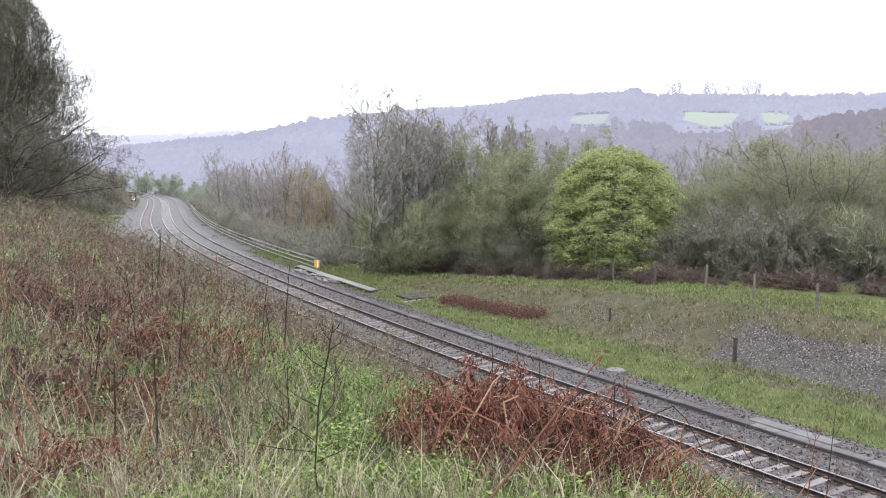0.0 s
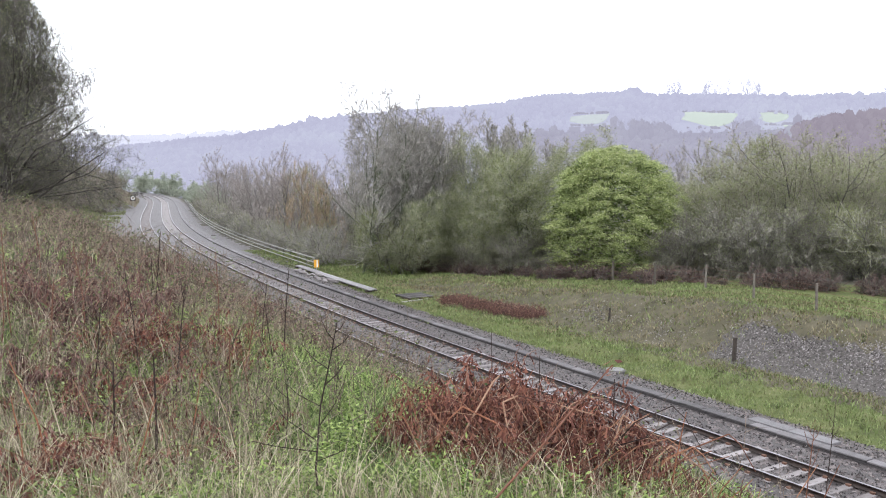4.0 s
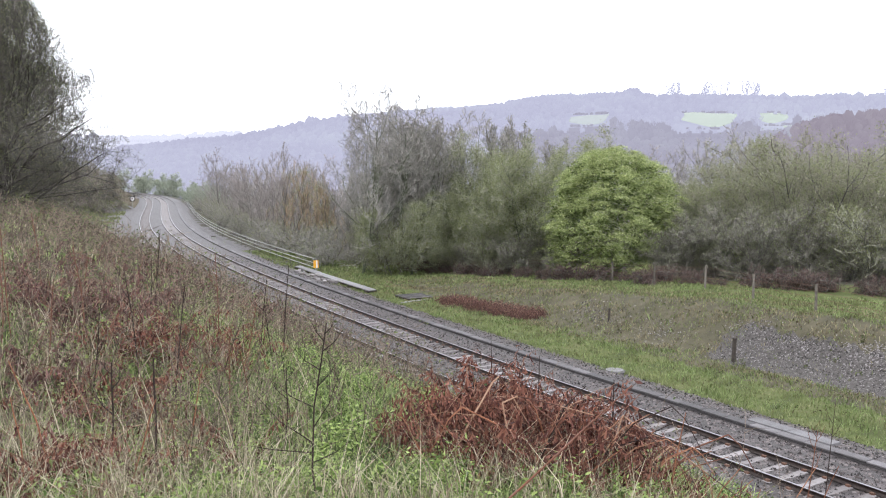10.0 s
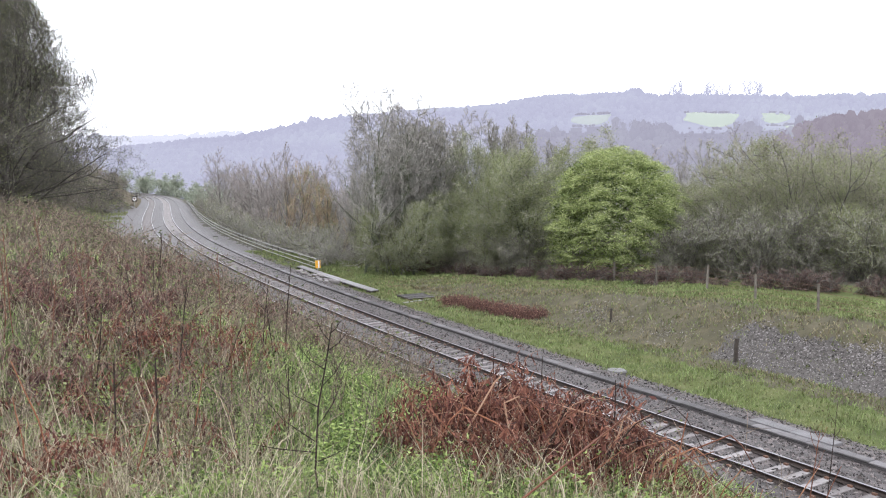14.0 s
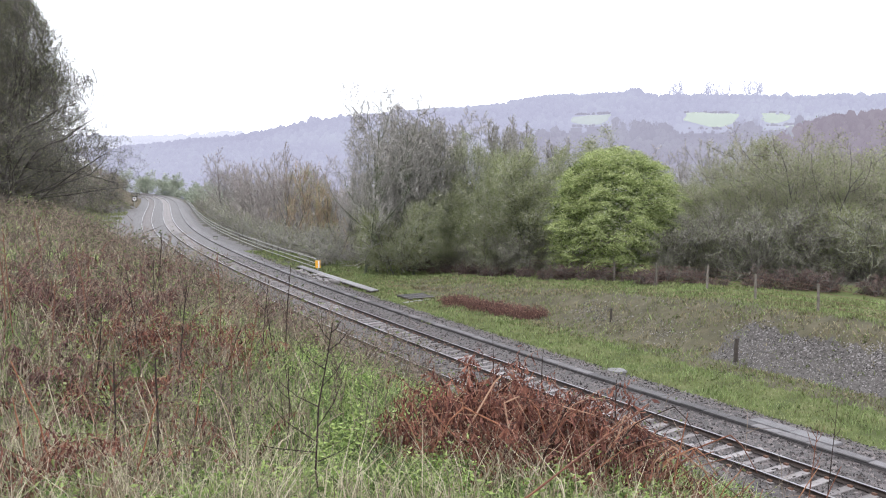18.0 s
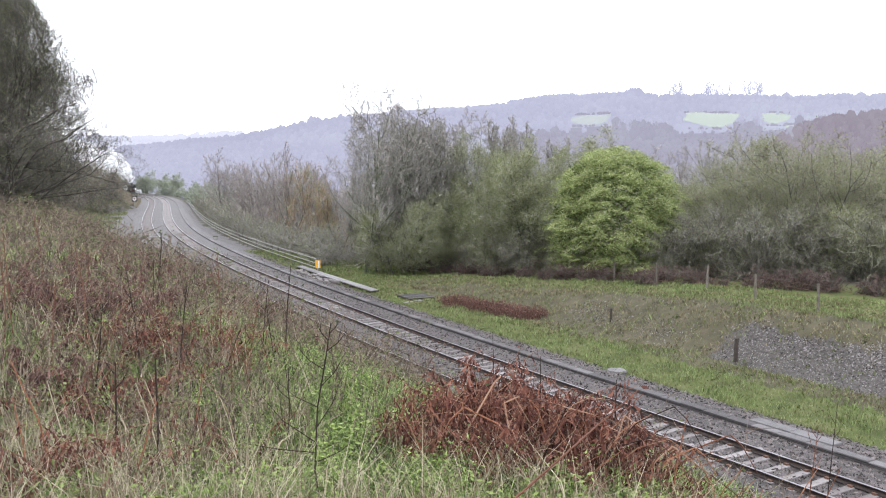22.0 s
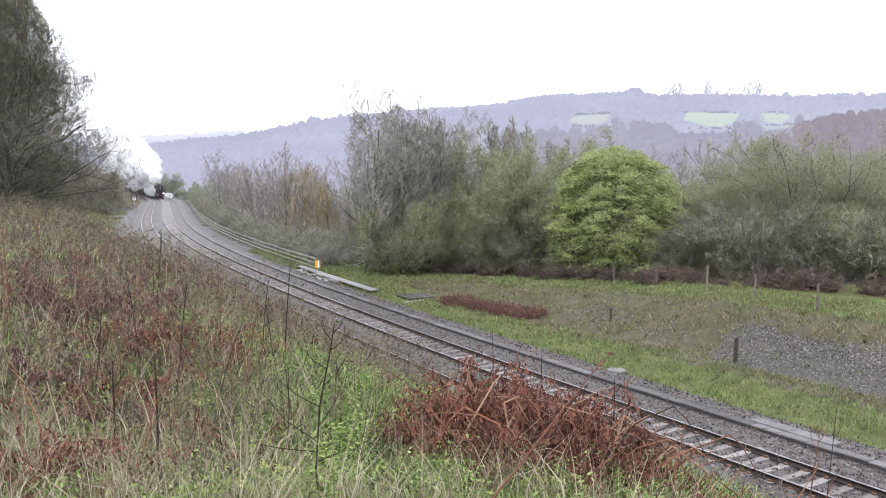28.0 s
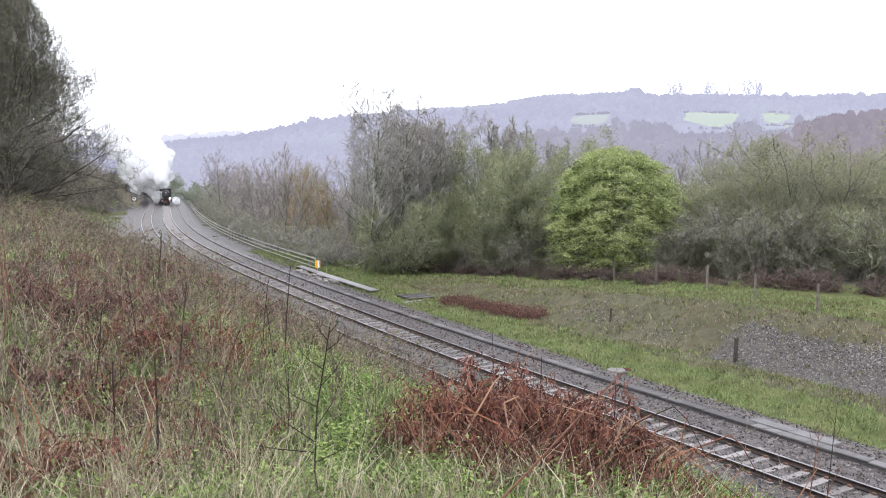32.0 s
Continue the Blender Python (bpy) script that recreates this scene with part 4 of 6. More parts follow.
    plant(bushes, along(16, [(50, -16, .7), (56, -15.5, .8), (62, -14.5, .8), (66, -13, .9), (72, -16, 1.1), (80, -14, .9), (88, -17, 1.2), (97, -18, 1.0), (108, -19, 1.1), (120, -20, 1.2), (132, -19, 1.1), (145, -19, 1.2), (158, -18, 1.1), (166, -15, 1.1), (174, -13, 1.2),
                             (182, -13, .9), (190, -13.5, .8), (198, -13, .8), (206, -13, .8), (214, -12.5, .7), (225, -12, .7), (240, -11, .7), (258, -11, .9), (60, -19, 1.0), (54, -20, .8), (178, -9, .45), (172, -11, .55), (184, -9.5, .45), (168, -13, .7), (176, -19, 1.2), (190, -19, 1.1), (205, -19, 1.0), (150, -25, 1.6), (222, -17, .9), (240, -17, 1.0), (165, -22, 1.5), (135, -25, 1.6), (118, -25, 1.5), (100, -24, 1.5), (86, -23, 1.4)]), 15)


build_trees()


def crowns_np(c, wide, tall, seed, fuzz=5):
    """Lumpy tree crowns, twenty faces each, with a few twigs standing out of them."""
    rng = np.random.default_rng(seed)
    g = (1 + 5 ** .5) / 2
    base = np.array([(-1, g, 0), (1, g, 0), (-1, -g, 0), (1, -g, 0), (0, -1, g), (0, 1, g), (0, -1, -g), (0, 1, -g), (g, 0, -1), (g, 0, 1), (-g, 0, -1), (-g, 0, 1)], float)
    base /= np.linalg.norm(base[0])
    tri = np.array([(0, 11, 5), (0, 5, 1), (0, 1, 7), (0, 7, 10), (0, 10, 11), (1, 5, 9), (5, 11, 4), (11, 10, 2), (10, 7, 6), (7, 1, 8), (3, 9, 4), (3, 4, 2), (3, 2, 6), (3, 6, 8), (3, 8, 9), (4, 9, 5), (2, 4, 11), (6, 2, 10), (8, 6, 7), (9, 8, 1)])
    n = len(c)
    size = np.stack([wide, wide, tall], 1)[:, None]
    V = base[None] * size * rng.uniform(.65, 1.3, (n, 12, 1)) + c[:, None]
    F = (tri[None] + (np.arange(n) * 12)[:, None, None]).reshape(-1, 3)
    d = rng.normal(0, 1, (n, fuzz, 3))
    d[:, :, 2] = np.abs(d[:, :, 2]) + .5
    d /= np.linalg.norm(d, axis=2)[:, :, None]
    p0, p1 = c[:, None] + d * size * .6, c[:, None] + d * size * rng.uniform(1.1, 1.5, (n, fuzz, 1))
    return join_np((V.reshape(-1, 3), F), spikes_np(p0.reshape(-1, 3), p1.reshape(-1, 3), np.repeat(wide, fuzz) * .14, True))


def far_woods():
    """The bare woods that cover the far side of the valley, and the paler ridge behind, with haze painted in as glow.
    """
    rng = np.random.default_rng(17)
    n = 13000
    a, r = np.radians(rng.uniform(-31, 31, n)), 330 + 1090 * rng.random(n) ** .85
    deg = np.degrees(a)
    x, y = np.sin(a) * r, np.cos(a) * r
    field = (r > 715) & (r < 990) & (((deg > 15.4) & (deg < 19.2)) | ((deg > 20.0) & (deg < 22.9)) | ((deg > 8.3) & (deg < 11.2) & (r > 800)))
    field |= (r > 1270) & (deg > 25.3) & (r < 1390)
    low = (r < 850) & field & (rng.random(n) < .8)
    s, q = to_line(x, y)
    keep = (~field | low) & ((q > 30) | (r > 700))
    x, y, r, deg = x[keep], y[keep], r[keep], deg[keep]
    m = len(x)
    crest = (r > 1330) * np.clip(patchy(deg, deg * 0, 3.2, 31) + .25, .45, 1.2)
    hh = rng.uniform(4.5, 9, m) * np.where(r > 1330, .35 + 1.1 * crest * rng.uniform(.7, 1.3, m), 1) * np.where(low[keep], .55, 1)
    c = np.stack([x, y, land(x, y) + hh * .45], 1)
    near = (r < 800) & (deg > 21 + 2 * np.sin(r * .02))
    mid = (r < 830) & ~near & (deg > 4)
    for mask, mat, label in ((~near & ~mid, "far_tree_haze", "hazy lilac-grey leafless woods on the far hillside"), (mid, "mid_tree_haze", "leafless woods on the valley side, grey-mauve with painted haze"), (near, "far_purple_haze", "purple-brown leafless woods on the nearer hillside, veiled with painted haze")):
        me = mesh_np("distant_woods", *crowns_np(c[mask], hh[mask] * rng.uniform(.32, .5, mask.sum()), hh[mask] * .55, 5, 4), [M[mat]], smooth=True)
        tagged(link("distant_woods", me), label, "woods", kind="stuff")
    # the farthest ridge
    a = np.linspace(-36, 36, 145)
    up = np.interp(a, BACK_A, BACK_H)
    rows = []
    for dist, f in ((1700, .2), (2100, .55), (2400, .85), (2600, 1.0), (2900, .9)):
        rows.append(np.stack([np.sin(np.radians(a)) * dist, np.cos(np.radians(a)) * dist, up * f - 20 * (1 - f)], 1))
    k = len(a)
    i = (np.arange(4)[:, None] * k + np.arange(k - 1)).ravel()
    me = mesh_np("backdrop", np.concatenate(rows), np.stack([i, i + 1, i + k + 1, i + k], 1), [M["back_ridge_haze"]], smooth=True)
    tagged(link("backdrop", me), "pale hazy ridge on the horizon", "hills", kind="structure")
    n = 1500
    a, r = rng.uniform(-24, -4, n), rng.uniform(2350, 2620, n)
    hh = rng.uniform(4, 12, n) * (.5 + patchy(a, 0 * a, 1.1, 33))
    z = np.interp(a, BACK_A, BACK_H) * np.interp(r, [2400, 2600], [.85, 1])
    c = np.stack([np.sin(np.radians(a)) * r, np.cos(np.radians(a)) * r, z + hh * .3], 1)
    me = mesh_np("distant_woods", *crowns_np(c, hh * .45, hh * .55, 8, 3), [M["back_ridge_haze"]])
    tagged(link("distant_woods", me), "woods along the farthest ridge, pale with painted haze", "woods", kind="stuff")
    # fields and the hedges along them
    for a0, a1, r0, r1 in ((15.7, 18.9, 868, 985), (20.3, 21.9, 900, 995), (21.7, 22.7, 850, 890), (8.6, 11.0, 880, 960), (25.6, 31, 1290, 1385)):
        g = np.linspace(0, 1, 15)
        A, U = np.meshgrid(np.radians(a0 + (a1 - a0) * g), g)
        R = r1 - (r1 - r0) * (1 - U) * (.35 + .65 * np.sin((A - np.radians(a0)) / np.radians(a1 - a0) * 2.4 + .3))
        R = R + 9 * np.sin(A * 70) + 5 * np.sin(A * 160)
        A = A + np.radians(.12) * np.sin(R * .06)
        x, y = (np.sin(A) * R).ravel(), (np.cos(A) * R).ravel()
        i = (np.arange(14)[:, None] * 15 + np.arange(14)).ravel()
        me = mesh_np("field", np.stack([x, y, land(x, y) + 1.2], 1), np.stack([i, i + 1, i + 16, i + 15], 1), [M["far_field_haze"] if a0 > 12 and a0 < 25 else M["pale_field_haze"]], smooth=True)
        tagged(link("field", me), "green pasture on the far hillside, pale with painted haze", "field", kind="structure")
        k = 46
        a, far = np.radians(rng.uniform(a0, a1, k)), np.where(np.arange(k) % 5, r1 + 12, r0 - 6)
        x, y, hh = np.sin(a) * far, np.cos(a) * far, rng.uniform(1.2, 3, k)
        me = mesh_np("hedge", *crowns_np(np.stack([x, y, land(x, y) + hh * .5], 1), hh * .8, hh * .6, 12, 3), [M["mid_tree_haze"]], smooth=True)
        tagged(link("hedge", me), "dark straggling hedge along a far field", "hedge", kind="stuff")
    # clumps of taller trees between the fields
    a = np.concatenate([rng.uniform(11.2, 15.0, 60), rng.uniform(18.8, 20.3, 34), rng.uniform(22.4, 24, 8)])
    r = rng.uniform(760, 840, len(a))
    hh = rng.uniform(9, 15, len(a))
    x, y = np.sin(np.radians(a)) * r, np.cos(np.radians(a)) * r
    me = mesh_np("distant_woods", *crowns_np(np.stack([x, y, land(x, y) + hh * .5], 1), hh * .3, hh * .5, 9, 14), [M["mid_tree_haze"]], smooth=True)
    tagged(link("distant_woods", me), "clumps of tall bare trees between the fields, mauve with painted haze", "woods", kind="stuff")


far_woods()


def skyline_trees():
    t0 = make_tree("skyline_tree", "tall bare tree on the hazy skyline", skeleton_tree(19, 17, 3, .25, .05, .75, (9, 7, 24), .4, .2, girth=.014), "far_tree_haze", "far_tree_haze", seed=19, group="skyline trees", thick=9)
    rng = random.Random(19)
    out = []
    for k in range(60):
        deg = rng.choice((rng.uniform(14.6, 15.4), rng.uniform(16.9, 18.6), rng.uniform(19, 21.2))) if k < 22 else rng.uniform(3, 28) if k < 44 else rng.choice((rng.uniform(11.2, 14.8), rng.uniform(18.8, 20.4)))
        r = rng.uniform(1350, 1400) if k < 44 else rng.uniform(790, 850)
        out.append((math.sin(radians(deg)) * r, math.cos(radians(deg)) * r, rng.uniform(1.25, 1.8) if k < 22 else rng.uniform(.7, 1.0)))
    plant(t0, out, 23)


skyline_trees()


# ---- low plants ----
def blades_np(x, y, z, height, width, lean, seed):
    """Bent grass blades, three triangles each."""
    rng = np.random.default_rng(seed)
    n = len(x)
    a, b = rng.uniform(0, 6.28, n), rng.uniform(0, 6.28, n)
    side = np.stack([np.cos(a), np.sin(a), 0 * a], 1) * (width * rng.uniform(.6, 1.3, n))[:, None]
    tip = np.stack([np.cos(b), np.sin(b), 0 * b], 1) * (height * lean * rng.uniform(.2, 1.2, n))[:, None]
    p = np.stack([x, y, z], 1)
    hv = np.stack([0 * height, 0 * height, height], 1)
    V = np.stack([p - side, p + side, p - side * .8 + hv * .55 + tip * .3, p + side * .8 + hv * .55 + tip * .3, p + hv * rng.uniform(.75, 1, (n, 1)) + tip], 1).reshape(-1, 3)
    k = (np.arange(n) * 5)[:, None]
    F = np.stack([np.concatenate(t, 1) for t in ((k, k + 1, k + 3), (k, k + 3, k + 2), (k + 2, k + 3, k + 4))], 1).reshape(-1, 3)
    return V, F


def bank_places(n, seed, near=3.2, reach=70, power=1.8, width=31):
    """Places on the near bank, thinning out with distance from where one stands at its top."""
    rng = np.random.default_rng(seed)
    r = near + (reach - near) * rng.random(n) ** power
    a = np.radians(rng.uniform(-width, width, n))
    x, y = np.sin(a) * r, np.cos(a) * r
    s, q = to_line(x, y)
    ok = q < -5.9
    return x[ok], y[ok], r[ok], q[ok]


def low_plants():
    rng = np.random.default_rng(31)
    # green grass
    x, y, r, q = bank_places(160000, 32, 2.6, 40, 1.6)
    fresh = patchy(x, y, 3.5, 1)
    ok = rng.random(len(x)) < np.clip(.26 + 1.5 * (fresh - .35) + .45 * (x > -.25 * y) * (r < 14), .05, 1)
    x, y, r = x[ok], y[ok], r[ok]
    hgt = rng.uniform(.06, .3, len(x)) * (1 + r * .01)
    me = mesh_np("bank_grass", *blades_np(x, y, land(x, y) - .03, hgt, .0018 + .0007 * r, .8, 33), [M["grass"]])
    tagged(link("bank_grass", me), "fresh green grass on the cutting side", "grass", kind="stuff")
    # dry stalks
    x, y, r, q = bank_places(44000, 34, 3.5, 45, 1.4)
    dry = patchy(x, y, 3.0, 2)
    ok = rng.random(len(x)) < np.clip(dry * .65 - .25 + .24 * (x < -.22 * y) + .28 * (r < 8) * (x < -.15 * y), .04, 1)
    x, y, r = x[ok], y[ok], r[ok]
    hgt = rng.uniform(.25, .62, len(x)) * np.where(r < 8, .95, 1)
    me = mesh_np("dry_grass", *blades_np(x, y, land(x, y) - .03, hgt, .0007 + .0003 * r, .9, 35), [M["straw"]])
    tagged(link("dry_grass", me), "dead straw-coloured grass stalks on the bank", "grass", kind="stuff")
    # tufts of broader blades close by, bending all ways
    def tufts(n, seed, near, reach, width, patch, cut, per, spread_by, lo, hi, wide, lean, mat, name, label):
        g = np.random.default_rng(seed)
        x, y, r, q = bank_places(n, seed, near, reach, 1.25, width)
        ok = g.random(len(x)) < np.clip(2.6 * (patchy(x, y, patch, seed + 1) - cut), 0, 1) * (np.where(x < -.17 * y, 1, .22) if mat == "straw" else 1)
        x, y = np.repeat(x[ok], per), np.repeat(y[ok], per)
        tall = np.repeat(g.uniform(lo, hi, ok.sum()), per) * g.uniform(.5, 1.1, len(x))
        x, y = x + g.normal(0, spread_by, len(x)), y + g.normal(0, spread_by, len(x))
        me = mesh_np(name, *blades_np(x, y, land(x, y) - .02, tall, wide * g.uniform(.6, 1.3, len(x)), lean, seed + 2), [M[mat]])
        tagged(link(name, me), label, "grass", kind="stuff")

    tufts(5200, 231, 2.9, 13, 30, 1.6, .3, 11, .035, .12, .3, .0042, .9, "grass", "grass_tufts", "tufts of broad fresh green grass blades")
    tufts(2600, 241, 3.7, 12, 30, 1.3, .4, 11, .045, .3, .68, .0023, .75, "straw", "straw_tufts", "bleached tufts of dead grass bending over")
    # brown twiggy undergrowth
    x, y, r, q = bank_places(19000, 36, 5, 75, 1.15)
    ok = (rng.random(len(x)) < np.clip(.25 + .03 * r - .25 * (x > 0) - .12 * (r < 9) + .2 * (x < -.15 * y) * (r < 13), .08, 1))
    x, y, r = x[ok], y[ok], r[ok]
    z = land(x, y)
    n = len(x)
    hgt = np.where((r > 13) & (r < 32), rng.uniform(.4, .95, n), rng.uniform(.3, .75, n)) * np.clip((-to_line(x, y)[1] - 5.6) / 6, .16, 1)
    p0 = np.stack([x, y, z - .05], 1)
    P0, P1, R0, R1, T0, T1, TR = [], [], [], [], [], [], []
    p, d = p0, np.stack([rng.normal(0, .22, n), rng.normal(0, .22, n), np.ones(n)], 1)
    rad = .0018 + .0004 * r
    for k in range(3):
        nx = p + d * (hgt / 3)[:, None]
        P0.append(p), P1.append(nx), R0.append(rad * (1 - .25 * k)), R1.append(rad * (.75 - .25 * k))
        for _ in range(3):
            u = rng.random((n, 1))
            b = p + (nx - p) * u
            t = b + np.stack([rng.normal(0, .2, n), rng.normal(0, .2, n), rng.uniform(.02, .3, n)], 1) * hgt[:, None]
            T0.append(b), T1.append(t), TR.append(rad * .65)
        d = d + rng.normal(0, .2, (n, 3)) * (1, 1, .3)
        p = nx
    P0, P1, R0, R1 = np.concatenate(P0), np.concatenate(P1), np.concatenate(R0), np.concatenate(R1)
    T0, T1, TR = np.concatenate(T0), np.concatenate(T1), np.concatenate(TR)
    me = mesh_np("undergrowth", *join_np(tubes_np(P0, P1, R0, R1, 3), spikes_np(T0, T1, TR)), [M["bramble"]])
    P1 = np.concatenate([P1, T1])
    tagged(link("undergrowth", me), "tangled brown leafless bramble and willowherb stems", "undergrowth", kind="stuff")
    pick = rng.integers(0, len(P1), 38000)
    far = np.hypot(P1[pick, 0], P1[pick, 1])
    lv = leaves_np(P1[pick], 1.0, 37, 1, .05)
    c = lv[0].reshape(-1, 4, 3)
    mid = c.mean(1, keepdims=True)
    lv = ((mid + (c - mid) * (.009 + .0009 * far)[:, None, None]).reshape(-1, 3), lv[1])
    me = mesh_np("bramble_leaves", *lv, [M["bramble_leaf"]])
    tagged(link("bramble_leaves", me), "small dull green bramble leaves among the stems", "undergrowth", kind="stuff")


    # broad young leaves close to the ground
    x, y, r, q = bank_places(60000, 45, 2.8, 13, 1.4, 26)
    ok = (rng.random(len(x)) < np.clip(2.6 * (patchy(x, y, 1.0, 9) - .5), 0, 1)) & (x > -.5 * y)
    x, y = x[ok], y[ok]
    c = np.stack([x, y, land(x, y) + rng.uniform(.02, .22, len(x))], 1)
    fx, fy = rng.uniform(-.1, 1.75, 1000), rng.uniform(3.75, 4.95, 1000)
    ok = patchy(fx, fy, .45, 13) > .58
    c = np.concatenate([c, np.stack([fx, fy, land(fx, fy) + rng.uniform(.03, .28, 1000)], 1)[ok]])
    me = mesh_np("young_leaves", *leaves_np(c, .0115, 46, 6, .04, .6, 1.5), [M["broad_leaf"]])
    tagged(link("young_leaves", me), "fresh light green bramble and nettle leaves", "undergrowth", kind="stuff")


low_plants()


def scree_cover(s, q):
    """How far loose stones cover the far bank, 0 to 1."""
    wav = .5 * np.sin(s * .9) + .35 * np.sin(s * 2.3 + q) + .3 * np.sin(q * 3 + s * .4)
    main = ease(19.8 + wav - s, -.5, 1.2) * ease(q - wav * .6, 9.5, 10.4) * (1 - ease(q + wav * .6, 12.3, 13.1))
    spots = np.exp(-((s - 22.8) / 1.6) ** 2 - ((q - 10.8) / .9) ** 2) + .9 * np.exp(-((s - 27.8) / 2.2) ** 2 - ((q - 10.6) / .8) ** 2) + .6 * np.exp(-((s - 31) / 1.6) ** 2 - ((q - 11.2) / .6) ** 2)
    spots = spots * (.7 + .6 * np.sin(s * 3.1 + q * 2) * np.sin(q * 4.3 - s))
    return main + .9 * spots


def verge_plants():
    rng = np.random.default_rng(41)
    n = 130000
    s = -4 + 84 * rng.random(n) ** 1.3
    q = 3.3 + 17 * rng.random(n)
    x, y, h = on_line(s, q)
    rtoe = np.interp(s, [0, 20, 40, 60], [10.2, 9.6, 7.0, 6.5])
    bank = (q > rtoe) & (q < rtoe + 4.5) & (s < 48)
    thin = np.where(bank, .2 + .42 * (patchy(x, y, 4, 5) > .45), .95)
    thin = thin * ease(q + .8 * patchy(x, y, 2, 8), 3.8, 5.2)
    ok = rng.random(n) < thin * (1 - .9 * np.clip(scree_cover(s, q), 0, 1))
    x, y = x[ok], y[ok]
    r = np.hypot(x, y)
    hgt = rng.uniform(.04, .17, len(x)) * (1 + .5 * (patchy(x, y, 3, 6) > .6))
    new_growth = rng.random(len(x)) < np.clip(3.0 * (patchy(x, y, 3.2, 21) + .35 * patchy(x, y, .9, 22) - .66), .04, .9) * np.where(bank[ok], .3, 1)
    for mask, mat, label in ((~new_growth, "verge_grass", "rough olive and tan grass along the railway verge"), (new_growth, "verge_fresh", "fresh bright green grass along the railway verge")):
        me = mesh_np("verge_grass", *blades_np(x[mask], y[mask], land(x[mask], y[mask]) - .02, hgt[mask] * (1.25 if mat == "verge_fresh" else 1), .002 + .0005 * r[mask], .8, 42), [M[mat]])
        tagged(link("verge_grass", me), label, "grass", kind="stuff")
    # low dark weeds dotted over the verge
    m = 260
    s, q = -2 + 56 * rng.random(m), rng.uniform(5.2, 17, m)
    x, y, h = on_line(s, q)
    big = rng.uniform(.05, .2, m) * (1 + (rng.random(m) < .15))
    c = np.repeat(np.stack([x, y, land(x, y) + big * .5], 1), 26, 0)
    c = c + rng.normal(0, .45, c.shape) * np.repeat(big, 26)[:, None]
    me = mesh_np("verge_weeds", *leaves_np(c, .03, 47, 1, .01, .8, 1.5), [M["weed"]])
    tagged(link("verge_weeds", me), "low dark green and brown weeds dotted over the verge", "weeds", kind="stuff")
    # dry tufts on the bank face
    n = 44000
    s = rng.uniform(-4, 50, n)
    q = np.interp(s, [0, 20, 40, 60], [10.2, 9.6, 7.0, 6.5]) + rng.uniform(-1.5, 8, n)
    x, y, h = on_line(s, q)
    ok = rng.random(n) < np.clip(1.6 * (patchy(x, y, 2.5, 11) - .35), 0, 1) * (1 - .85 * np.clip(scree_cover(s, q), 0, 1))
    x, y = x[ok], y[ok]
    me = mesh_np("dry_tufts", *blades_np(x, y, land(x, y) - .02, rng.uniform(.05, .22, len(x)), .003 + .0005 * np.hypot(x, y), .9, 44), [M["dry_tuft"]])
    tagged(link("dry_tufts", me), "brown and olive dry grass tufts on the far bank", "grass", kind="stuff")
    # stones on the bank face
    n = 60000
    s, q = -4 + 34 * rng.random(n), rng.uniform(9.0, 13.8, n)
    ok = rng.random(n) < np.clip(scree_cover(s, q), .03, 1)
    x, y, h = on_line(s[ok], q[ok])
    scatter_stones("scree_stones", "loose grey stones on the far bank", np.stack([x, y, land(x, y) - .005], 1), .015, .055, M["stone_pale"], 43)


verge_plants()


def far_grass():
    """Pale dead grass on the end of the cutting, and rough grass on the flat ground before it."""
    rng = np.random.default_rng(91)
    n = 5000
    s, q = rng.uniform(186, 235, n), -6.2 - 5 * rng.random(n)
    x, y, h = on_line(s, q)
    me = mesh_np("pale_grass", *blades_np(x, y, land(x, y) - .05, rng.uniform(.4, 1.0, n), np.full(n, .09), .6, 92), [M["tan_grass"]])
    tagged(link("pale_grass", me), "pale tan dead grass on the end of the cutting", "grass", kind="stuff")
    n = 9000
    s, q = rng.uniform(92, 186, n), -7.4 - 8 * rng.random(n) ** .8
    x, y, h = on_line(s, q)
    ok = patchy(x, y, 9, 12) > .4
    x, y = x[ok], y[ok]
    me = mesh_np("rough_grass", *blades_np(x, y, land(x, y) - .05, rng.uniform(.15, .6, len(x)), np.full(len(x), .05), .7, 93), [M["verge_grass"]])
    tagged(link("rough_grass", me), "rough grass beside the line below the cutting", "grass", kind="stuff")


far_grass()


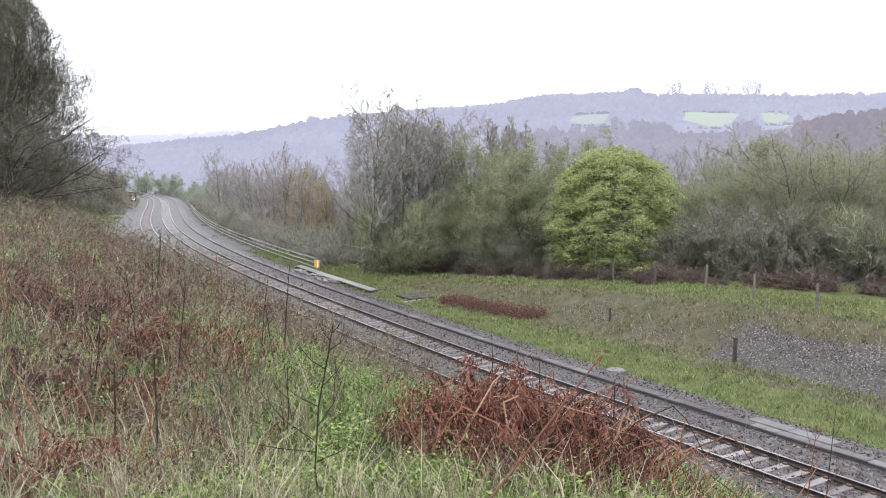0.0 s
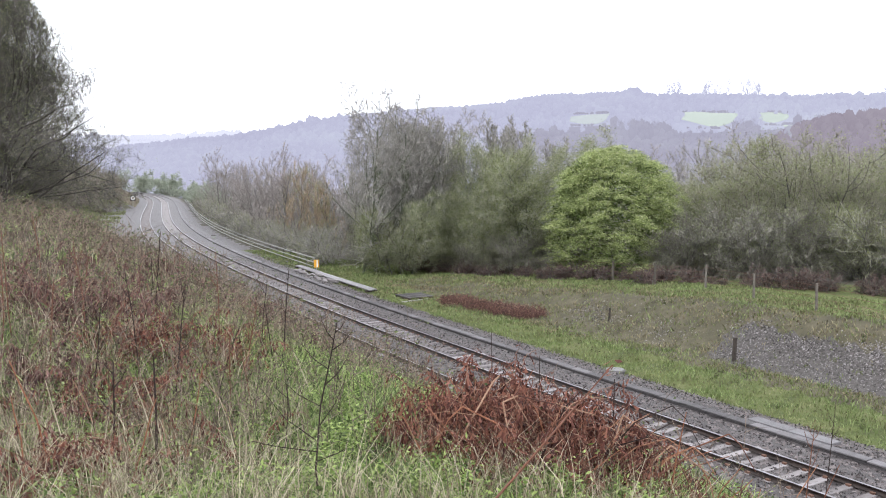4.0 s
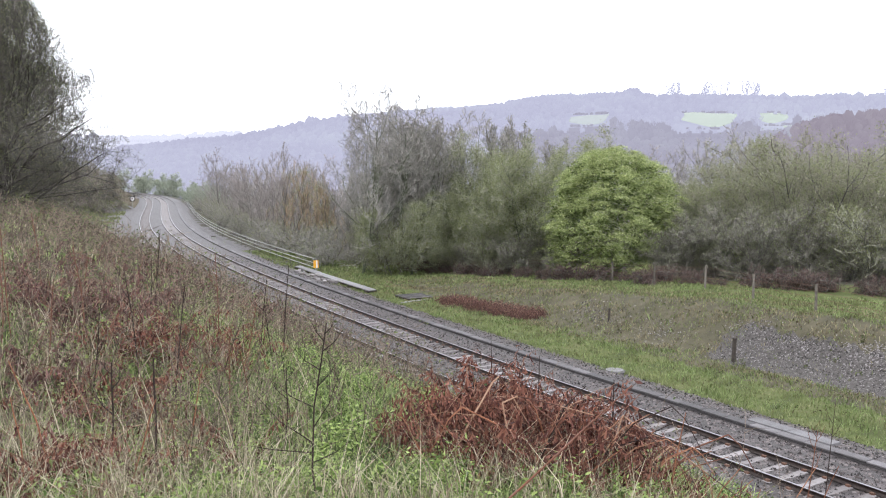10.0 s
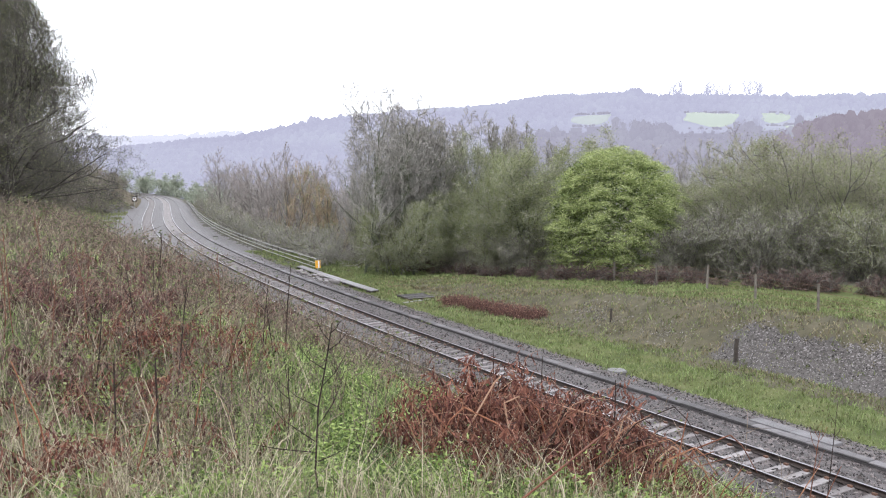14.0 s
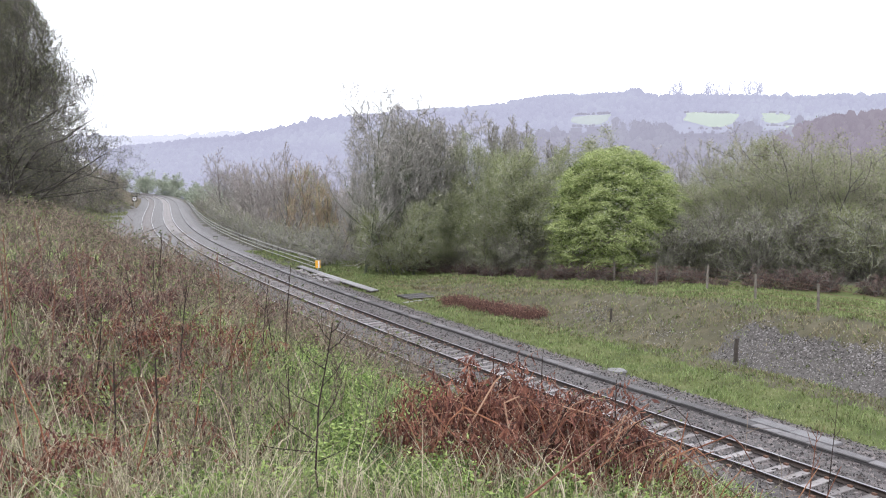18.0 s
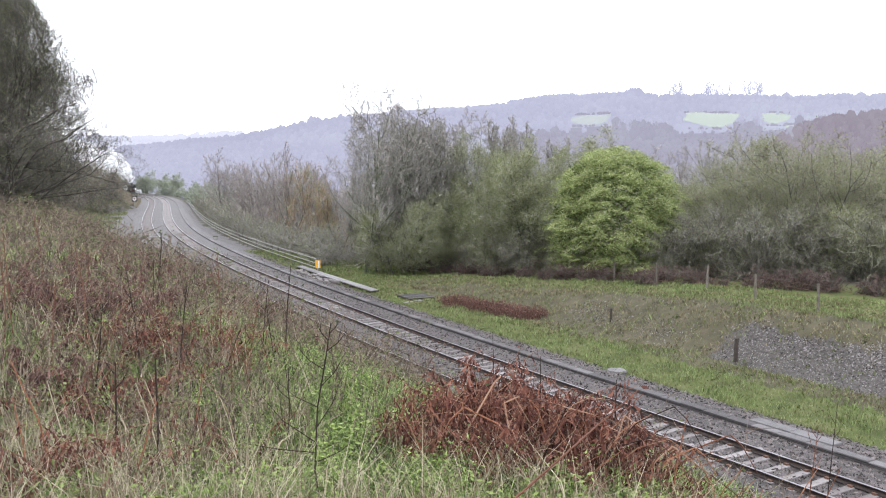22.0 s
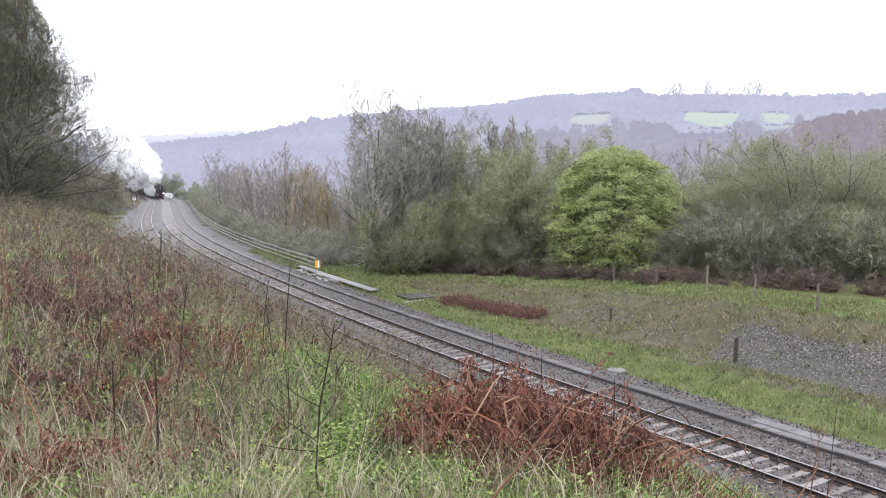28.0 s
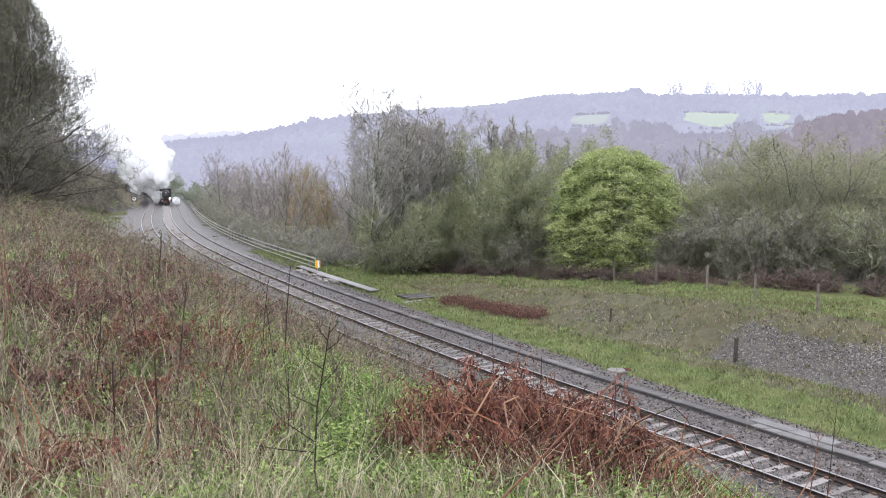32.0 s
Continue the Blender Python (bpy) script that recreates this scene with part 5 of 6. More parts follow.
def frond(rng, length, curl):
    """One dead bracken frond: bent stem, then ragged leaflets hanging from it. Returns stem rows and leaf triangles."""
    pts, d = [np.zeros(3)], np.array([rng.normal(0, .4), rng.normal(0, .4), 1.0])
    n = 8
    for i in range(n):
        d = d / np.linalg.norm(d)
        pts.append(pts[-1] + d * length / n)
        d = d + rng.normal(0, .13, 3) + np.array([0, 0, -curl * i / n])
        d[:2] *= 1.12
    segs = [(*pts[i], *pts[i + 1], .0055 * (1 - .1 * i), .0055 * (.9 - .1 * i)) for i in range(n)]
    P, A = np.array(pts), np.diff(np.array(pts), axis=0)
    k = 40
    u = .28 + .72 * (np.arange(k) // 2) / (k / 2)
    i = np.minimum((u * n).astype(int), n - 1)
    p = P[i] + A[i] * (u * n - i)[:, None]
    ax = rows_unit(A[i])
    side = np.cross(ax, np.stack([rng.normal(0, .5, k), rng.normal(0, .5, k), np.ones(k)], 1)) * np.where(np.arange(k) % 2, 1, -1)[:, None]
    ln = (length * .26 * (1.2 - u) * rng.uniform(.5, 1.35, k))[:, None]
    q = p + side * ln * .55 + np.array([0, 0, -1]) * ln * rng.uniform(.35, 1.25, (k, 1)) + rng.normal(0, .015, (k, 3))
    w = rows_unit(np.cross(q - p, rng.normal(0, 1, (k, 3)))) * ln * .1
    m1, m2 = p + (q - p) * .35 + rng.normal(0, .006, (k, 3)), p + (q - p) * .7 + rng.normal(0, .008, (k, 3))
    V = np.stack([p, m1 + w, m1 - w * .5, m1, m2 + w * .9, m2 - w, m2, q + w * .2, q - w * .4], 1).reshape(-1, 3)
    return segs, list(V)


def bracken_heap(name, label, x0, y0, rx, ry, count, seed, length=(.7, 1.1), curl=.9, size=1.0, mat="bracken"):
    rng = np.random.default_rng(seed)
    S, V = [], []
    for k in range(count):
        a, u = rng.uniform(0, 6.28), rng.random() ** .6
        x, y = x0 + math.cos(a) * u * rx, y0 + math.sin(a) * u * ry
        base = np.array([x, y, float(land(x, y)[0]) - .05])
        s, v = frond(rng, rng.uniform(*length), curl * rng.uniform(.6, 1.4))
        S += [(*(np.array(r[:3]) + base), *(np.array(r[3:6]) + base), r[6] * size, r[7] * size) for r in s]
        V += [p + base for p in v]
    S, V = np.array(S), np.array(V)
    t = thing(name, label, "bracken", "bracken clumps")
    tagged(link("stalk_tangle", mesh_np("stalk_tangle", *tubes_np(S[:, :3], S[:, 3:6], S[:, 6], S[:, 7], 3), [M["bracken_stem"]]), t), kind="stuff")
    tagged(link("frond_tangle", mesh_np("frond_tangle", V, np.arange(len(V)).reshape(-1, 3), [M[mat]]), t), kind="stuff")
    return t


def bracken():
    bracken_heap("bracken_clump", "collapsed heap of rust-brown dead bracken with bare stems", .56, 5.3, .74, .42, 400, 51, (.45, 1.0), .8, .7)
    bracken_heap("bracken_clump", "collapsed rust-brown dead bracken on the bank edge", 1.6, 5.05, .55, .3, 150, 52, (.3, .6), 1.1, .7)
    bracken_heap("bracken_clump", "low crumpled dead bracken among the leaves", 1.25, 4.6, .55, .2, 110, 53, (.2, .42), 1.2, .6)
    bracken_heap("bracken_clump", "low crumpled dead bracken among the leaves", .25, 4.55, .4, .15, 40, 54, (.18, .36), 1.2, .6, "bracken_dark")
    bracken_heap("bracken_clump", "crumpled rust-brown dead bracken along the lip of the bank", 2.05, 5.15, .42, .25, 90, 55, (.25, .5), 1.1, .6)
    bracken_heap("bracken_clump", "crumpled rust-brown dead bracken along the lip of the bank", 1.8, 4.75, .4, .18, 80, 56, (.2, .42), 1.1, .6)
    rng = random.Random(6)
    for k, (x, y, rx, ry, n) in enumerate([(-3.6, 8.2, 1.0, .6, 120), (-2.3, 7.4, .7, .5, 70), (-4.6, 10.5, 1.4, .8, 130), (-3.0, 12.5, 1.3, .8, 70), (-5.4, 14, 1.6, 1.0, 100), (-2.4, 6.0, .5, .4, 34),
                                           (-5.2, 24, 1.4, 1.0, 70), (-1.4, 5.2, .5, .4, 12), (-2.6, 4.9, .5, .3, 14), (-2.0, 4.2, .42, .16, 34), (-3.1, 6.4, .6, .5, 20)]):
        bracken_heap("bracken_clump", "dead rust-brown bracken standing among dry grass", x, y, rx, ry, n, 60 + k, (.5, .85), .8, .7 + .03 * y, "bracken" if k % 2 and y < 9 else "bracken_dark")
    for k, (x, y) in enumerate(((.95, 52.4), (2.4, 50.6), (3.7, 49.0), (4.9, 47.6))):
        bracken_heap("bracken_clump", "low dark red-brown patch of dead bracken on the verge", x, y, 1.0, .75, 130, 80 + k, (.7, 1.1), .9, 2.3, "bracken_dark")


bracken()


# ---- tall stems in the foreground ----
def stem_thing(name, label, x, y, path, r, mat, branches=(), leaf=0, seed=0):
    """A single stem through the points of path (from its foot), with side twigs."""
    t = thing(name, label, "plant stem", "tall stems", at=pose(x, y, float(land(x, y)[0])))
    pts = [Vector(p) for p in path]
    bm = None
    n = len(pts) - 1
    for i in range(n):
        bm = tube(pts[i], pts[i + 1], r * (1 - .6 * i / n), r * (1 - .6 * (i + 1) / n), 6, bm)
    part("stem", bm, M[mat], t)
    rng = random.Random(seed)
    for u, dx, dy, dz in branches:
        k = min(int(u * n), n - 1)
        p = pts[k].lerp(pts[k + 1], u * n - k)
        mid = p + Vector((dx * .55, dy * .55, dz * .4))
        bm = tube(p, mid, r * .5, r * .35, 5)
        tube(mid, p + Vector((dx, dy, dz)), r * .35, r * .15, 5, bm)
        tube(mid, mid + Vector((dx * .1 + rng.uniform(-.03, .03), rng.uniform(-.03, .03), abs(dz) * .7 + .03)), r * .25, r * .1, 4, bm)
        part("twig", bm, M[mat], t)
    return t


def rod(name, label, x, y, top, dx, r, mat, bend=.03, branches=(), seed=0):
    """A stem from the ground at x, y to the height top, its tip dx to the side."""
    hh = top - float(land(x, y)[0])
    path = [(0, 0, 0), (dx * .2 + bend, 0, hh * .3), (dx * .5 + bend, .01, hh * .6), (dx * .8 + bend * .3, 0, hh * .85), (dx, 0, hh)]
    return stem_thing(name, label, x, y, path, r, mat, branches, seed=seed)


def stems():
    made = {}
    made["sapling"] = rod("sapling", "thin dark leafless sapling with side twigs", -.585, 4.02, 7.245, .065, .0058, "stem_dark", -.045,
                          [(.28, .2, .05, .1), (.36, -.3, .05, .26), (.42, .14, .03, .28), (.5, -.2, .04, .12), (.6, .12, .03, .16), (.68, -.13, 0, .12), (.78, .1, 0, .1), (.86, -.06, 0, .1), (.32, -.34, 0, .05), (.92, .05, 0, .06)], seed=1)
    dark = "straight dark dead stem standing in the grass"
    made["stem_a"] = rod("dead_stem", dark, -1.58, 4.6, 6.95, 0, .009, "stem_dark", 0, seed=2)
    made["stem_b"] = rod("dead_stem", "thin dark dead stem with short side shoots", -1.876, 4.7, 6.9, .03, .008, "stem_dark", .01, [(.5, -.1, 0, .12), (.7, .08, 0, .12), (.85, -.06, 0, .08)], seed=3)
    made["stem_c"] = rod("dead_stem", dark, 1.115, 5.4, 6.63, 0, .007, "stem_dark", 0, seed=4)
    made["stem_d"] = rod("dead_stem", "orange-brown dead stem leaning in the grass", -1.66, 4.3, 6.8, .19, .006, "orange_stem", .02, seed=5)
    made["stem_e"] = rod("dead_stem", "orange-brown dead stem leaning in the grass", -2.03, 4.3, 7.0, -.19, .006, "orange_stem", .03, seed=6)
    made["stem_l"] = rod("dead_stem", "orange-brown dead stem leaning in the grass", -2.18, 4.3, 6.81, -.04, .0055, "orange_stem", .02, seed=16)
    made["stem_m"] = rod("dead_stem", "orange-brown dead stem leaning in the grass", -1.6, 5.2, 6.78, .12, .005, "orange_stem", .01, seed=17)
    made["stem_f"] = rod("dead_stem", dark, .654, 5.6, 6.74, 0, .006, "stem_dark", 0, seed=7)
    made["stem_g"] = rod("dead_stem", "thin dead stem with rusty seed head on the bank edge", 2.25, 5.2, 6.36, .1, .005, "stem_red", .02, [(.6, .06, 0, .14), (.75, -.05, 0, .12), (.85, .05, 0, .1), (.9, -.04, 0, .08)], seed=8)
    made["stem_h"] = rod("dead_stem", "thin dead stem with rusty seed head on the bank edge", 2.42, 5.3, 6.5, .09, .004, "stem_dark", .02, [(.7, .06, 0, .1), (.8, -.05, 0, .1)], seed=9)
    made["stem_i"] = rod("dead_stem", dark, .355, 6.0, 6.83, 0, .004, "stem_dark", .01, seed=10)
    made["stem_j"] = rod("dead_stem", dark, -3.3, 9.5, 7.0, .05, .007, "stem_dark", .02, [(.5, .1, 0, .2), (.7, -.1, 0, .15)], seed=11)
    made["stem_k"] = rod("dead_stem", dark, -1.0, 5.2, 6.75, .04, .005, "stem_dark", .02, [(.4, .1, 0, .2), (.6, -.12, 0, .15), (.8, .06, 0, .1)], seed=12)
    rng = random.Random(14)
    for k in range(58):
        x, y = rng.uniform(-.25, 2.2), rng.uniform(4.7, 5.5)
        rod("dead_stem", "bare rust-brown bracken stalk standing in the heap", x, y, 6.25 + rng.uniform(0, .45) - .25 * max(0, x - .8), rng.uniform(-.34, .34), .0055, ("stem_red", "orange_stem", "stem_red", "straw_stem")[k % 4], rng.uniform(-.06, .06), seed=20 + k)
    for k in range(18):
        x, y = rng.uniform(-2.6, -.9), rng.uniform(4.3, 7)
        rod("dead_stem", "dry pale stalk standing among the grass", x, y, float(land(x, y)[0]) + rng.uniform(.4, .75), rng.uniform(-.25, .25), .004, ("bracken_stem", "stem_dark", "straw")[k % 3], rng.uniform(-.05, .05), seed=60 + k)
    for k in range(24):
        x, y = rng.uniform(-4.6, -1.4), rng.uniform(6.2, 9.5)
        tw = [(rng.uniform(.4, .9), rng.uniform(-.14, .14), 0, rng.uniform(.05, .16)) for _ in range(4)]
        rod("dead_stem", "upright rust-brown dead stem with short twigs", x, y, float(land(x, y)[0]) + rng.uniform(.6, 1.05), rng.uniform(-.12, .12), .006, ("stem_dark", "stem_red")[k % 2], rng.uniform(-.03, .03), tw, seed=130 + k)
    # folded pale stalks on the heap
    for x, y, z, pts in ((.03, 4.9, 0, [(0, 0, 0), (.12, 0, .35), (.27, 0, .62), (.31, 0, .66), (.38, 0, .55), (.48, .02, .38)]),
                         (.5, 4.9, 0, [(0, 0, 0), (-.1, 0, .3), (-.14, 0, .52), (-.05, 0, .56), (.2, 0, .5), (.4, .02, .44)]),
                         (.95, 5.0, 0, [(0, 0, 0), (.08, 0, .3), (.14, 0, .5), (.25, 0, .42), (.5, 0, .2)]),
                         (1.25, 5.1, 0, [(0, 0, 0), (.05, 0, .3), (.16, 0, .4), (.4, 0, .22), (.62, 0, .05)])):
        stem_thing("dead_stem", "folded pale bracken stalk lying over the heap", x, y, pts, .0065, "bracken_stem", seed=90)
    # long stalks fallen across one another
    for k in range(34):
        x, y = rng.uniform(.25, 1.3), rng.uniform(4.75, 5.45)
        dx, top = rng.choice((-1, 1)) * rng.uniform(.2, .6), rng.uniform(.25, .62) - .12 * max(0, x - .8)
        dy = rng.uniform(-.15, .15)
        pts = [(0, 0, 0), (dx * .3, dy * .3, top * .42), (dx * .62, dy * .6, top * .8), (dx, dy, top)]
        if k % 3 == 0:
            pts += [(dx * 1.15, dy, top * .86), (dx * 1.35, dy, top * .5)]
        stem_thing("dead_stem", "long rust-brown bracken stalk fallen across the heap", x, y, pts, rng.uniform(.0042, .0075), ("stem_red", "straw_stem", "stem_red", "orange_stem", "stem_dark")[k % 5], seed=300 + k)
    # the stalk that swings across the view
    t = thing("swaying_stalk", "long rust-brown stalk swaying with a dry leaf at its tip", "plant stem", "tall stems")
    bm = None
    for i in range(5):
        bm = tube((0, 0, .21 * i), (.004 * (i % 2), 0, .21 * (i + 1)), .0068 - .0008 * i, .006 - .0008 * i, 6, bm)
    part("stem", bm, M["stem_red"], t)
    V, F = leaves_np(np.array([(0, 0, 1.08), (.01, 0, 1.05), (-.01, 0, 1.02)]), .018, 3, 2, .012, 1, 1.4)
    link("dry_leaf", mesh_np("dry_leaf", V, F, [M["bracken"]]), t)
    made["stalk"] = t
    return made


STEMS = stems()


# ---- the train ----
def wheel(name, r, parent, x, y, z, mat="black"):
    bm = tube((-.06, 0, 0), (.06, 0, 0), r, sides=18)
    w = part(name, bm, M[mat], parent, at=pose(x, y, z))
    part("hub", tube((-.1, 0, 0), (.1, 0, 0), r * .25, sides=10), M["steel"], w)
    return w


def locomotive():
    """Front at y = 0, facing -y; rail level at z = 0."""
    t = thing("steam_locomotive", "black steam locomotive with red buffer beam hauling the train", "locomotive", "train")
    part("smokebox", tube((0, .75, 2.55), (0, 2.6, 2.55), .93, sides=24), M["black"], t)
    d = part("smokebox_door", tube((0, .62, 2.55), (0, .75, 2.55), .72, .85, 24), M["black"], t)
    part("hinge", box(.9, .04, .06, 0, .6, 2.5), M["rail_head"], d)
    part("number_plate", box(.5, .03, .14, 0, .6, 2.95), M["white"], d)
    part("boiler", tube((0, 2.6, 2.55), (0, 7.6, 2.65), .88, .98, 24), M["black"], t)
    part("chimney", tube((0, 1.5, 3.35), (0, 1.5, 3.95), .26, .3, 16), M["black"], t)
    part("dome", tube((0, 4.6, 3.4), (0, 4.6, 3.8), .38, .22, 16), M["black"], t)
    part("firebox", box(1.7, 2.2, 1.9, 0, 7.6, 1.6), M["black"], t, bevel=.2)
    c = part("cab", box(2.6, 2.0, 2.5, 0, 9.8, 1.3), M["black"], t, bevel=.06)
    part("roof", box(2.7, 2.3, .12, 0, 9.8, 3.72), M["black"], c, bevel=.04)
    for x in (-.95, .95):
        part("front_window", box(.35, .03, .6, x, 8.79, 2.9), M["glass"], c)
    part("running_board", box(2.6, 8.4, .06, 0, 4.6, 1.5), M["black"], t)
    b = part("buffer_beam", box(2.5, .12, .5, 0, .3, .85), M["red"], t, "red buffer beam", bevel=.02)
    part("coupling_hook", box(.12, .3, .2, 0, .1, .98), M["steel"], b)
    for x in (-.87, .87):
        part("buffer", tube((x, .3, 1.06), (x, -.15, 1.06), .12, sides=10), M["steel"], b)
        part("buffer_head", tube((x, -.15, 1.06), (x, -.2, 1.06), .23, sides=16), M["rail_head"], b)
        part("cylinder", tube((x * 1.28, 1.2, 1.0), (x * 1.28, 2.4, 1.0), .36, sides=16), M["black"], t)
        part("smoke_deflector", box(.05, 1.7, 1.35, x * 1.42, 1.6, 1.7), M["black"], t, bevel=.01)
        part("frame_plate", box(.05, 9.5, .8, x * .7, 5.2, .7), M["black"], t)
    for x, z in ((-.87, 1.45), (.87, 1.45), (0, 3.5)):
        lamp = part("headlamp", box(.2, .18, .28, x, .45, z), M["black"], t, bevel=.02)
        part("lens", tube((x, .35, z + .14), (x, .32, z + .14), .1 if x < .5 else .17, sides=12), M["lamp_glow" if x > .5 else "white"], lamp, "bright headlamp lens" if x > .5 else "")
    wheels = []
    for x in (-.75, .75):
        for y, r in ((1.6, .48), (2.7, .48), (4.1, .92), (6.0, .92), (7.9, .92)):
            wheels.append((wheel("wheel", r, t, x, y, r), x, y, r))
        part("coupling_rod", box(.05, 3.9, .12, x * 1.25, 6.0, .6), M["steel"], t)
    return t, wheels


def tender():
    t = thing("tender", "black coal tender behind the locomotive", "tender", "train")
    part("tank", box(2.6, 6.0, 1.7, 0, 3.2, 1.35), M["black"], t, bevel=.05)
    part("coal", box(2.0, 4.0, .5, 0, 2.6, 3.0), M["dark_post"], t, bevel=.15)
    part("frame", box(2.3, 6.4, .4, 0, 3.2, .95), M["black"], t)
    for x in (-.75, .75):
        for y in (1.2, 3.2, 5.2):
            wheel("wheel", .6, t, x, y, .6)
    return t


def coach():
    t = thing("passenger_coach", "dark maroon passenger coach with a pale grey roof", "coach", "train")
    part("body", box(2.75, 19.2, 2.1, 0, 10, 1.15), M["maroon"], t, bevel=.05)
    bm = bmesh.new()
    rows = []
    for y in (.3, 19.7):
        rows.append([bm.verts.new((1.42 * math.cos(a), y, 3.2 + .62 * math.sin(a))) for a in np.linspace(0, math.pi, 13)])
    for i in range(12):
        bm.faces.new((rows[0][i], rows[0][i + 1], rows[1][i + 1], rows[1][i]))
    bm.faces.new(rows[0])
    bm.faces.new(rows[1][::-1])
    bm.faces.new((rows[0][0], rows[1][0], rows[1][-1], rows[0][-1]))
    bmesh.ops.recalc_face_normals(bm, faces=bm.faces)
    part("roof", bm, M["roof"], t, "pale grey curved roof")
    for x in (-1.385, 1.385):
        for k in range(9):
            part("window", box(.03, 1.35, .8, x, 1.9 + 2.02 * k, 2.15), M["glass"], t)
    for y in (.42, 19.58):
        part("gangway", box(1.0, .3, 2.2, 0, y - .1 if y < 5 else y + .1, 1.2), M["black"], t)
    part("underframe", box(2.2, 15, .35, 0, 10, .8), M["black"], t)
    for y in (2.8, 17.2):
        g = part("bogie", box(2.1, 3.0, .4, 0, y, .45), M["black"], t)
        for x in (-.75, .75):
            for d in (-1.2, 1.2):
                part("wheel", tube((x - .06, y + d, .46), (x + .06, y + d, .46), .46, sides=16), M["steel"], g)
    return t


LOCO, LOCO_WHEELS = locomotive()
TENDER = tender()
COACH = coach()
CARS = [(LOCO, 0.0, 9.5), (TENDER, 11.0, 6.0), (COACH, 17.6, 20.0)]
for k in range(1, 7):
    CARS.append((copy_thing(COACH, Matrix()), 17.6 + 20.1 * k, 20.0))


def puff_mesh(seed):
    """A billow of steam: one skin over several lobes."""
    rng = random.Random(seed)
    lobes = [(Vector((rng.uniform(-.55, .55), rng.uniform(-.55, .55), rng.uniform(-.45, .55))), rng.uniform(.4, .6)) for _ in range(9)]
    bm = bmesh.new()
    bmesh.ops.create_icosphere(bm, subdivisions=4, radius=1)
    o = Vector((rng.uniform(0, 50), 0, 0))
    for v in bm.verts:
        d = v.co.normalized()
        reach = .55
        for c, r in lobes:
            b = d.dot(c)
            k = b * b - c.length_squared + r * r
            if k > 0:
                reach = max(reach, b + math.sqrt(k))
        v.co = d * reach * (1 + .16 * noise.noise(d * 5 + o) + .13 * noise.noise(d * 11 + o))
    me = bpy.data.meshes.new("steam_puff")
    bm.to_mesh(me)
    bm.free()
    me.materials.append(M["steam"])
    me.polygons.foreach_set("use_smooth", np.ones(len(me.polygons), bool))
    return me


PUFFS = []


def steam():
    meshes = [puff_mesh(k) for k in range(5)]
    rng = random.Random(77)
    for k in range(64):
        u = k / 63
        lag = 1.5 + 78 * u ** 1.35
        rise = 4.6 + 4.5 * (1 - math.exp(-lag / 5)) * rng.uniform(.4, 1) + .17 * lag * rng.uniform(.3, 1)
        size = 1.0 + 3.8 * (1 - math.exp(-lag / 14)) * rng.uniform(.75, 1.15)
        if k % 6 == 5:
            rise = 4.6 + .05 * lag + rng.random() * 1.5
            size *= .6
        side = -1.2 * min(1, lag / 6) - .1 * lag * rng.uniform(.6, 1.4) + rng.uniform(-1, 1) * min(.3 + lag * .08, 2.5)
        ob = link("steam_puff", meshes[k % 5])
        ob.scale = (size, size, size)
        tagged(ob, "billowing white puff of steam above the train", "steam", "steam cloud")
        PUFFS.append((ob, lag, side, rise, rng.uniform(0, 360), rng.uniform(-14, 14), rng.uniform(0, 6.28)))
    # a low bank of it trailing over the roofs and down the near side
    for k in range(30):
        lag = 9 + 88 * (k / 29)
        size = rng.uniform(1.2, 1.9)
        ob = link("steam_puff", meshes[k % 5])
        ob.scale = (size * 1.3, size * 1.3, size)
        tagged(ob, "low drifting puff of steam over the coach roofs", "steam", "steam cloud")
        PUFFS.append((ob, lag, rng.uniform(-4.5, .5) - .03 * lag, rng.uniform(5.6, 7.4), rng.uniform(0, 360), rng.uniform(-14, 14), rng.uniform(0, 6.28)))
    for k in range(12):
        size = rng.uniform(1.4, 2.1)
        ob = link("steam_puff", meshes[k % 5])
        ob.scale = (size * 1.2, size * 1.2, size)
        tagged(ob, "drifting puff of steam beside the coaches", "steam", "steam cloud")
        PUFFS.append((ob, 26 + 4.5 * k, rng.uniform(-5.5, -3.2), rng.uniform(2.6, 5.2), rng.uniform(0, 360), rng.uniform(-14, 14), rng.uniform(0, 6.28)))
    for lag, side, rise, size in ((1.0, 1.9, .7, .7), (2.6, 2.4, .8, .9), (5, 2.7, .9, .9), (.5, 1.7, .5, .45), (14, -2.4, 1.6, 1.3), (19, -2.8, 1.9, 1.5), (9, -2.2, 1.2, .9), (11, -1.6, 2.0, 1.4), (7, -1.9, 2.2, 1.2)):
        ob = link("steam_puff", meshes[rng.randrange(5)])
        ob.scale = (size, size, size)
        tagged(ob, "low puff of escaping steam beside the locomotive", "steam", "steam cloud")
        PUFFS.append((ob, lag, side, rise, rng.uniform(0, 360), rng.uniform(-14, 14), rng.uniform(0, 6.28)))


steam()


# ---- what moves ----
FRONT_AT_END, SPEED = 206.0, 13.3


def front(t):
    return FRONT_AT_END + SPEED * (32.0 - t)


def aim(foot, tip):
    """A pose at foot whose z axis points at tip."""
    d = Vector(tip) - Vector(foot)
    return Matrix.Translation(foot) @ d.to_track_quat("Z", "Y").to_matrix().to_4x4()


